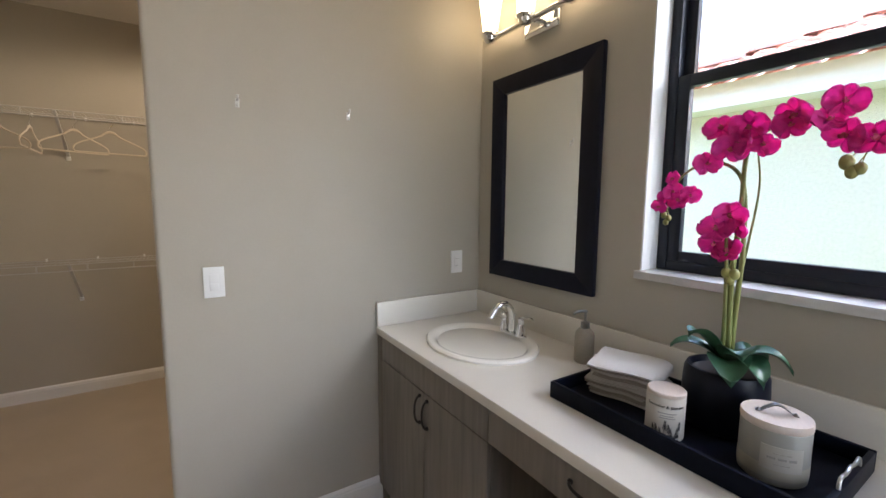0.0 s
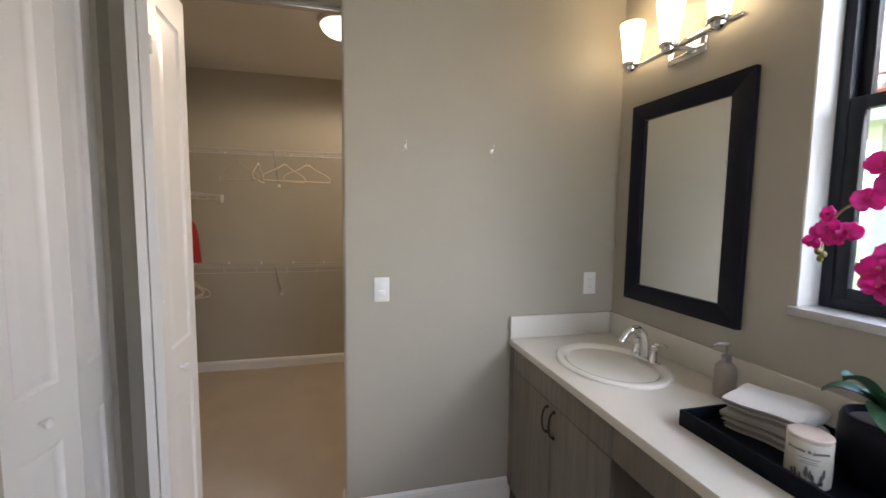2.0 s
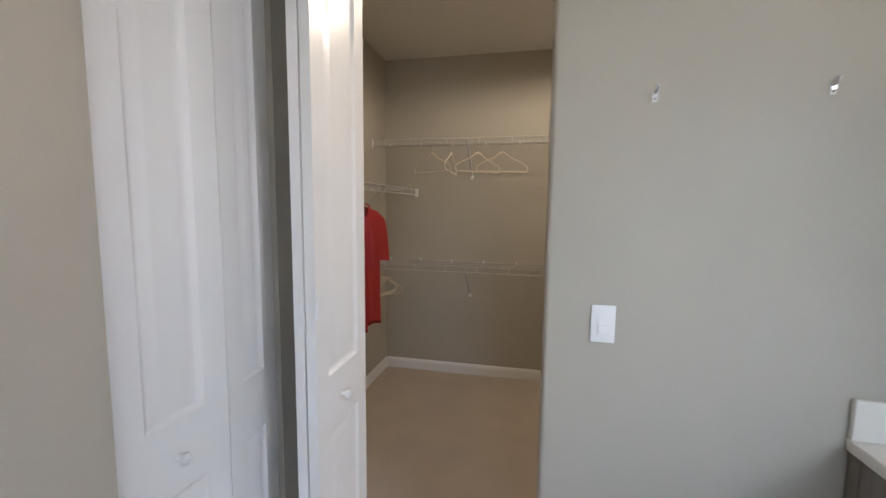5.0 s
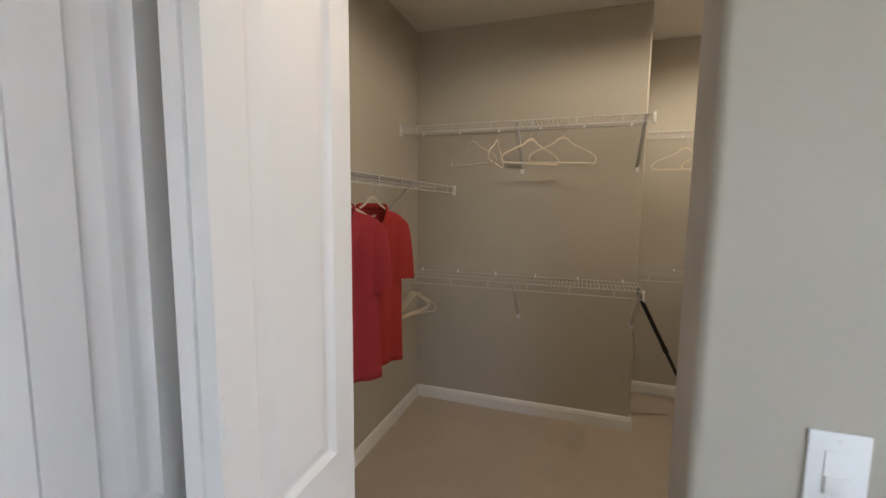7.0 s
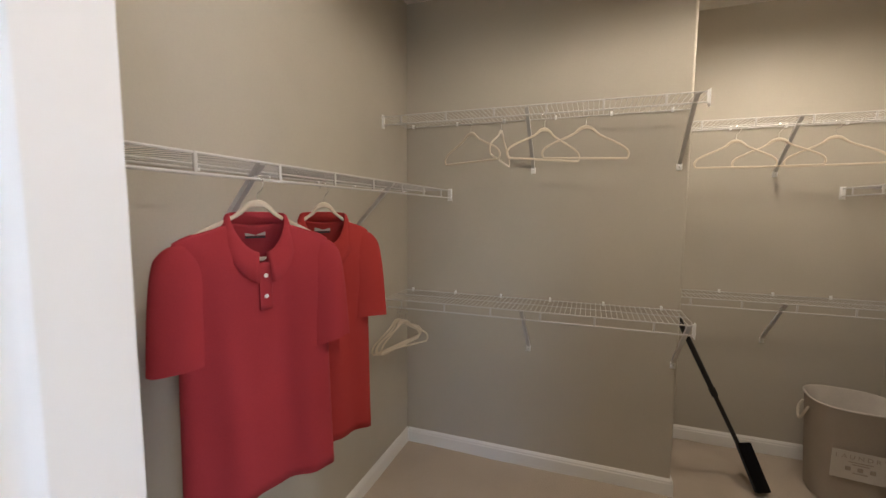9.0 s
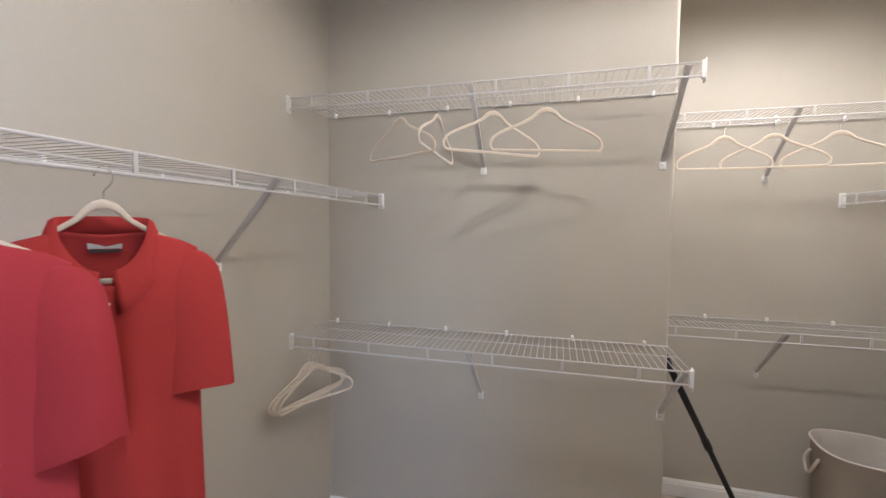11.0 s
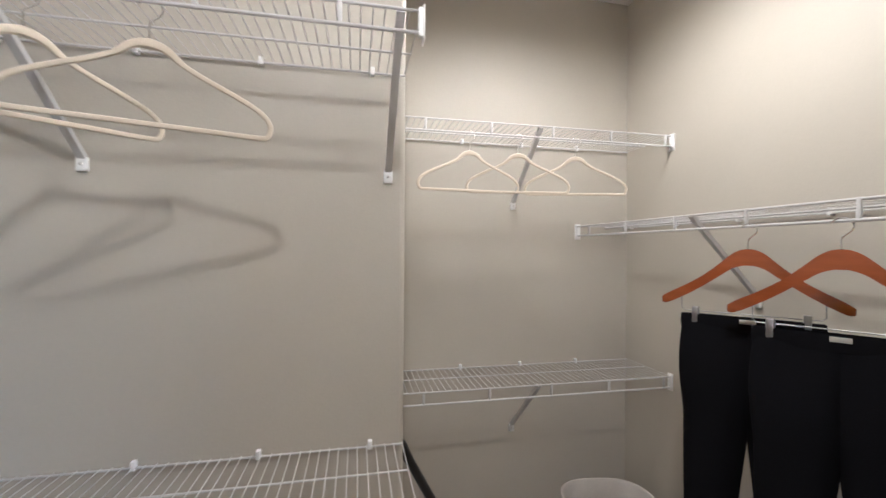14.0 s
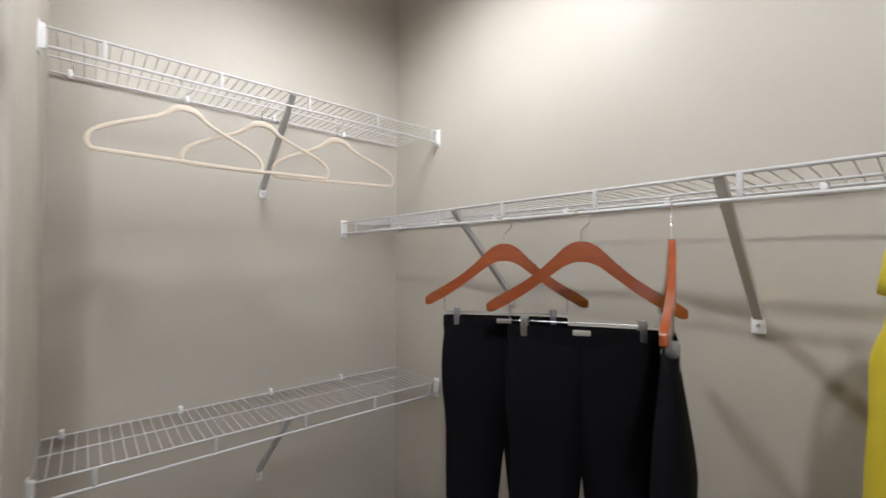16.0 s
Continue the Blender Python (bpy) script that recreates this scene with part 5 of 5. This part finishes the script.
WY = LX + 0.318
WZ = 1.699
velvet_hanger(pose(WY, 2.690, WZ, 0, 0, 62) @ Matrix.Diagonal((0.90, 1, 1, 1)), hook=0.070)
polo("polo_shirt", "crimson cotton polo shirt on a cream hanger", pose(WY, 2.690, WZ, 0, 0, 62), CRIMSON, 0.745, seed=2, half_w=0.196)
velvet_hanger(pose(WY, 2.985, WZ, 0, 0, 54) @ Matrix.Diagonal((0.74, 1, 1, 1)), hook=0.070)
polo("polo_shirt", "red cotton polo shirt on a cream hanger", pose(WY, 2.985, WZ, 0, 0, 54), REDCLOTH, 0.765, seed=5, half_w=0.154)

# ---------------------------------------------------------------- trousers on wooden hangers


def wooden_hanger(m, hook=0.068):
    h_ob = thing("wooden_hanger", "varnished orange wooden trouser hanger with chrome clips", "hanger", m, group="wooden trouser hangers")
    top = [(0.0, 0.0), (0.018, -0.003), (0.040, -0.016), (0.070, -0.045), (0.11, -0.080), (0.155, -0.110), (0.20, -0.136), (0.222, -0.152)]
    low = [(0.222, -0.168), (0.205, -0.170), (0.155, -0.142), (0.11, -0.112), (0.065, -0.078), (0.035, -0.056), (0.0, -0.044)]
    side = spline([(x, 0, z) for x, z in top], 3) + spline([(x, 0, z) for x, z in low], 3)
    outline = [(p.x, p.z - hook) for p in side] + [(-p.x, p.z - hook) for p in side[-2:0:-1]]
    bm = prism(bmesh.new(), outline, -0.0065, 0.0065)
    bmesh.ops.bevel(bm, geom=[e for e in bm.edges if abs(e.verts[0].co.y - e.verts[1].co.y) < 1e-6], offset=0.0035, segments=2, affect="EDGES", profile=0.5)
    for v in bm.verts:
        v.co.y += 0.018 * (v.co.x / 0.22) ** 2
    part("body", bm, CHERRY, h_ob)
    hk = [(0, 0, -hook - 0.004), (0, 0, -0.046), (0.004, 0, -0.038), (0.018, 0, -0.024), (0.020, 0, -0.010), (0.010, 0, 0.003), (-0.004, 0, 0.0045), (-0.015, 0, -0.004), (-0.022, 0, -0.006)]
    part("hook", bar(spline(hk, 4), 0.0018, 8), CHROME, h_ob, "chrome hook")
    zb = -hook - 0.188
    wire = [(-0.165, 0.008, -hook - 0.13), (-0.165, 0.006, zb + 0.008), (-0.158, 0.004, zb), (0.158, 0.004, zb), (0.165, 0.006, zb + 0.008), (0.165, 0.008, -hook - 0.13)]
    part("clip_rail", bar(wire, 0.0015, 8), CLIPM, h_ob, "thin chrome rail")
    for s in (-1, 1):
        bm = slab(s * 0.128 - 0.009, s * 0.128 + 0.009, -0.007, 0.014, zb - 0.036, zb + 0.012, 0.003)
        part("clip", bm, CLIPM, h_ob, "grey metal clip")
    return h_ob


def trousers(m, length, seed, hook=0.068, lean=0.0):
    t_ob = thing("trousers", "black cotton trousers clipped to a wooden hanger", "trousers", m, group="black trousers")
    rng = random.Random(seed)
    z0 = -hook - 0.205
    ph = [rng.uniform(0, 6) for _ in range(5)]
    for s in (-1, 1):
        bm = bmesh.new()
        rows = []
        for i in range(25):
            t = i / 24
            z = z0 - length * t
            inner = -0.016 if t < 0.24 else -0.016 + 0.076 * ((t - 0.24) / 0.76) ** 0.75
            outer = 0.160 + 0.012 * math.sin(min(1, t / 0.28) * math.pi) - 0.012 * max(0, t - 0.3)
            d = 0.010 + 0.026 * min(1, t * 5) - 0.008 * t
            row = []
            for k in range(20):
                a = k * math.tau / 20
                c, sn = math.cos(a), math.sin(a)
                cx, w = (inner + outer) / 2, (outer - inner) / 2
                x = s * (cx + w * math.copysign(abs(c) ** 0.7, c)) + lean * t
                y = 0.004 + d * math.copysign(abs(sn) ** 0.8, sn) + (0.005 * math.sin(x * 50 + ph[0] + t * 4) + 0.004 * math.sin(t * 12 + ph[1])) * min(1, t * 3)
                row.append(bm.verts.new((x, y, z + (-0.006 * math.cos(x * 9) if i == 0 else 0.006 * math.sin(x * 20 + ph[2])))))
            rows.append(row)
        for a, b in zip(rows, rows[1:]):
            for k in range(20):
                bm.faces.new((a[k], a[(k + 1) % 20], b[(k + 1) % 20], b[k]))
        bm.faces.new(rows[0])
        bm.faces.new(rows[-1])
        part("leg", bm, BLACKCLOTH, t_ob)
    bm = bmesh.new()
    lathe(bm, [(0.166, z0 - 0.034), (0.168, z0 - 0.016), (0.167, z0 + 0.006), (0.164, z0 + 0.008), (0.160, z0 - 0.01)], 48, sy=0.082, cy=0.004, power=2.6)
    part("waistband", bm, BLACKCLOTH, t_ob)
    part("size_label", slab(-0.019, 0.019, -0.0122, -0.0096, z0 - 0.009, z0 + 0.003, 0.0008), PAPER, t_ob, "white size label")
    return t_ob


EX, EZ = RX - 0.291, 1.722
for y, rot, seed, length in ((4.095, -50.5, 1, 1.03), (3.865, -56.5, 2, 1.0), (3.672, 21.5, 3, 1.0)):
    wooden_hanger(pose(EX, y, EZ, 0, 0, rot))
    trousers(pose(EX, y, EZ, 0, 0, rot), length, seed)
velvet_hanger(pose(EX, 3.354, EZ, 0, 0, 2) @ Matrix.Diagonal((0.82, 1, 1, 1)))
polo("polo_shirt", "bright yellow cotton polo shirt on a hanger", pose(EX, 3.354, EZ, 0, 0, 2), YELLOW, 0.70, seed=9, half_w=0.175)

# ---------------------------------------------------------------- hamper and floor duster
hamper = thing("laundry_hamper", "grey canvas laundry hamper with rope handles on the carpet", "laundry hamper", pose(1.105, 4.705, 0.0, 0, 0, -8))
prof = [(0.0, 0.0), (0.158, 0.0), (0.168, 0.008), (0.176, 0.15), (0.186, 0.36), (0.196, 0.545), (0.199, 0.560), (0.194, 0.564), (0.189, 0.556), (0.178, 0.36), (0.168, 0.15), (0.160, 0.02), (0.0, 0.016)]
part("body", turned(prof[:7], 56, power=2.8, sy=0.92, caps=False), HAMPER, hamper)
part("lining", turned(prof[6:], 56, power=2.8, sy=0.92, caps=False), HAMPER_IN, hamper, "cream lining")
rim = [(0.199 * math.cos(a) * q, 0.199 * 0.92 * math.sin(a) * q, 0.561) for a in [k * math.tau / 56 for k in range(56)] for q in [(abs(math.cos(a)) ** 2.8 + abs(math.sin(a)) ** 2.8) ** (-1 / 2.8)]]
part("rim", bar(rim, 0.005, 8, closed=True), HAMPER_IN, hamper, "piped cream rim")
for s in (-1, 1):
    pts = spline([(s * 0.196, -0.05, 0.50), (s * 0.215, -0.052, 0.46), (s * 0.222, -0.02, 0.415), (s * 0.222, 0.02, 0.415), (s * 0.215, 0.052, 0.46), (s * 0.196, 0.05, 0.50)], 5)
    part("rope_handle", bar(pts, 0.007, 10), ROPE, hamper, "cream rope handle")
bm = prism(bmesh.new(), [(-0.12, 0.195), (0.12, 0.195), (0.12, 0.355), (-0.12, 0.355)], -0.1878, -0.1855)
part("printed_panel", bm, HAMPER_IN, hamper, "cream printed panel", smooth=False, at=pose(0, 0.012, 0.0, 2.6))
bm = lettering("L A U N D R Y", 0.034, 0.001)
bmesh.ops.transform(bm, matrix=pose(0, -0.1925, 0.315, 92.6), verts=bm.verts)
part("lettering", bm, HAMPER, hamper, "grey printed letters", smooth=False)
bm = bmesh.new()
for zz, ww in ((0.285, 0.10), (0.272, 0.07), (0.225, 0.06)):
    box(bm, -ww / 2, ww / 2, -0.1905, -0.1885, zz, zz + 0.005)
for xx in (-0.05, 0.0, 0.05):
    box(bm, xx - 0.011, xx + 0.011, -0.190, -0.188, 0.238, 0.260, 0.002)
part("small_print", bm, HAMPER, hamper, "grey printed lines and symbols", smooth=False)

duster = thing("floor_duster", "black floor duster leaning in the alcove corner", "mop")
a, b = Vector((0.575, 4.665, 0.205)), Vector((0.182, 4.445, 0.985))
d = (b - a).normalized()
# pole radius enlarged so its black shape takes in the shadow beside it
part("pole", bar([a, a + d * 0.4, a + d * 0.402, b], [0.0125, 0.0125, 0.0150, 0.0150], 14), BLACKP, duster)
part("grip", bar([b - d * 0.02, b + d * 0.03, b + d * 0.10, b + d * 0.11], [0.016, 0.019, 0.017, 0.010], 14), BLACKP, duster)
part("clamp", bar([a + d * 0.38, a + d * 0.43], 0.0185, 14), BLACKP, duster)
h0, h1 = Vector((0.655, 4.515, 0.022)), Vector((0.588, 4.655, 0.222))
mid_h = (h0 + h1) / 2
zdir = (h1 - h0).normalized()
xdir = zdir.cross(Vector((0.6, -0.8, 0.35))).normalized()
ydir = zdir.cross(xdir).normalized()
rot = Matrix((xdir, ydir, zdir)).transposed().to_4x4()
rot.translation = mid_h
part("head", slab(-0.045, 0.045, -0.010, 0.010, -0.128, 0.128, 0.006, m=rot), BLACKP, duster)
part("pad", slab(-0.050, 0.050, -0.022, -0.010, -0.132, 0.132, 0.005, m=rot), BLACKCLOTH, duster, "black cloth pad")
part("joint", bar([mid_h + ydir * 0.01, mid_h + ydir * 0.03 + zdir * 0.05, a + d * 0.02], [0.014, 0.012, 0.010], 12), BLACKP, duster)

# ---------------------------------------------------------------- bathroom floor tiles
bm = slab(0, 0.452, 0, 0.452, -0.02, -0.004, 0.002, 1)
TILE_FLOOR = finish("tile", bm, TILE)
tiled = thing("floor_bath", "cream ceramic tile floor", "floor", kind="structure")
for i in range(6):
    for j in range(10):
        t_ob = new("tile", TILE_FLOOR)
        t_ob.parent = tiled
        t_ob.matrix_basis = pose(-1.0 + i * 0.457, 2.0 - 0.457 * (j + 1), 0)
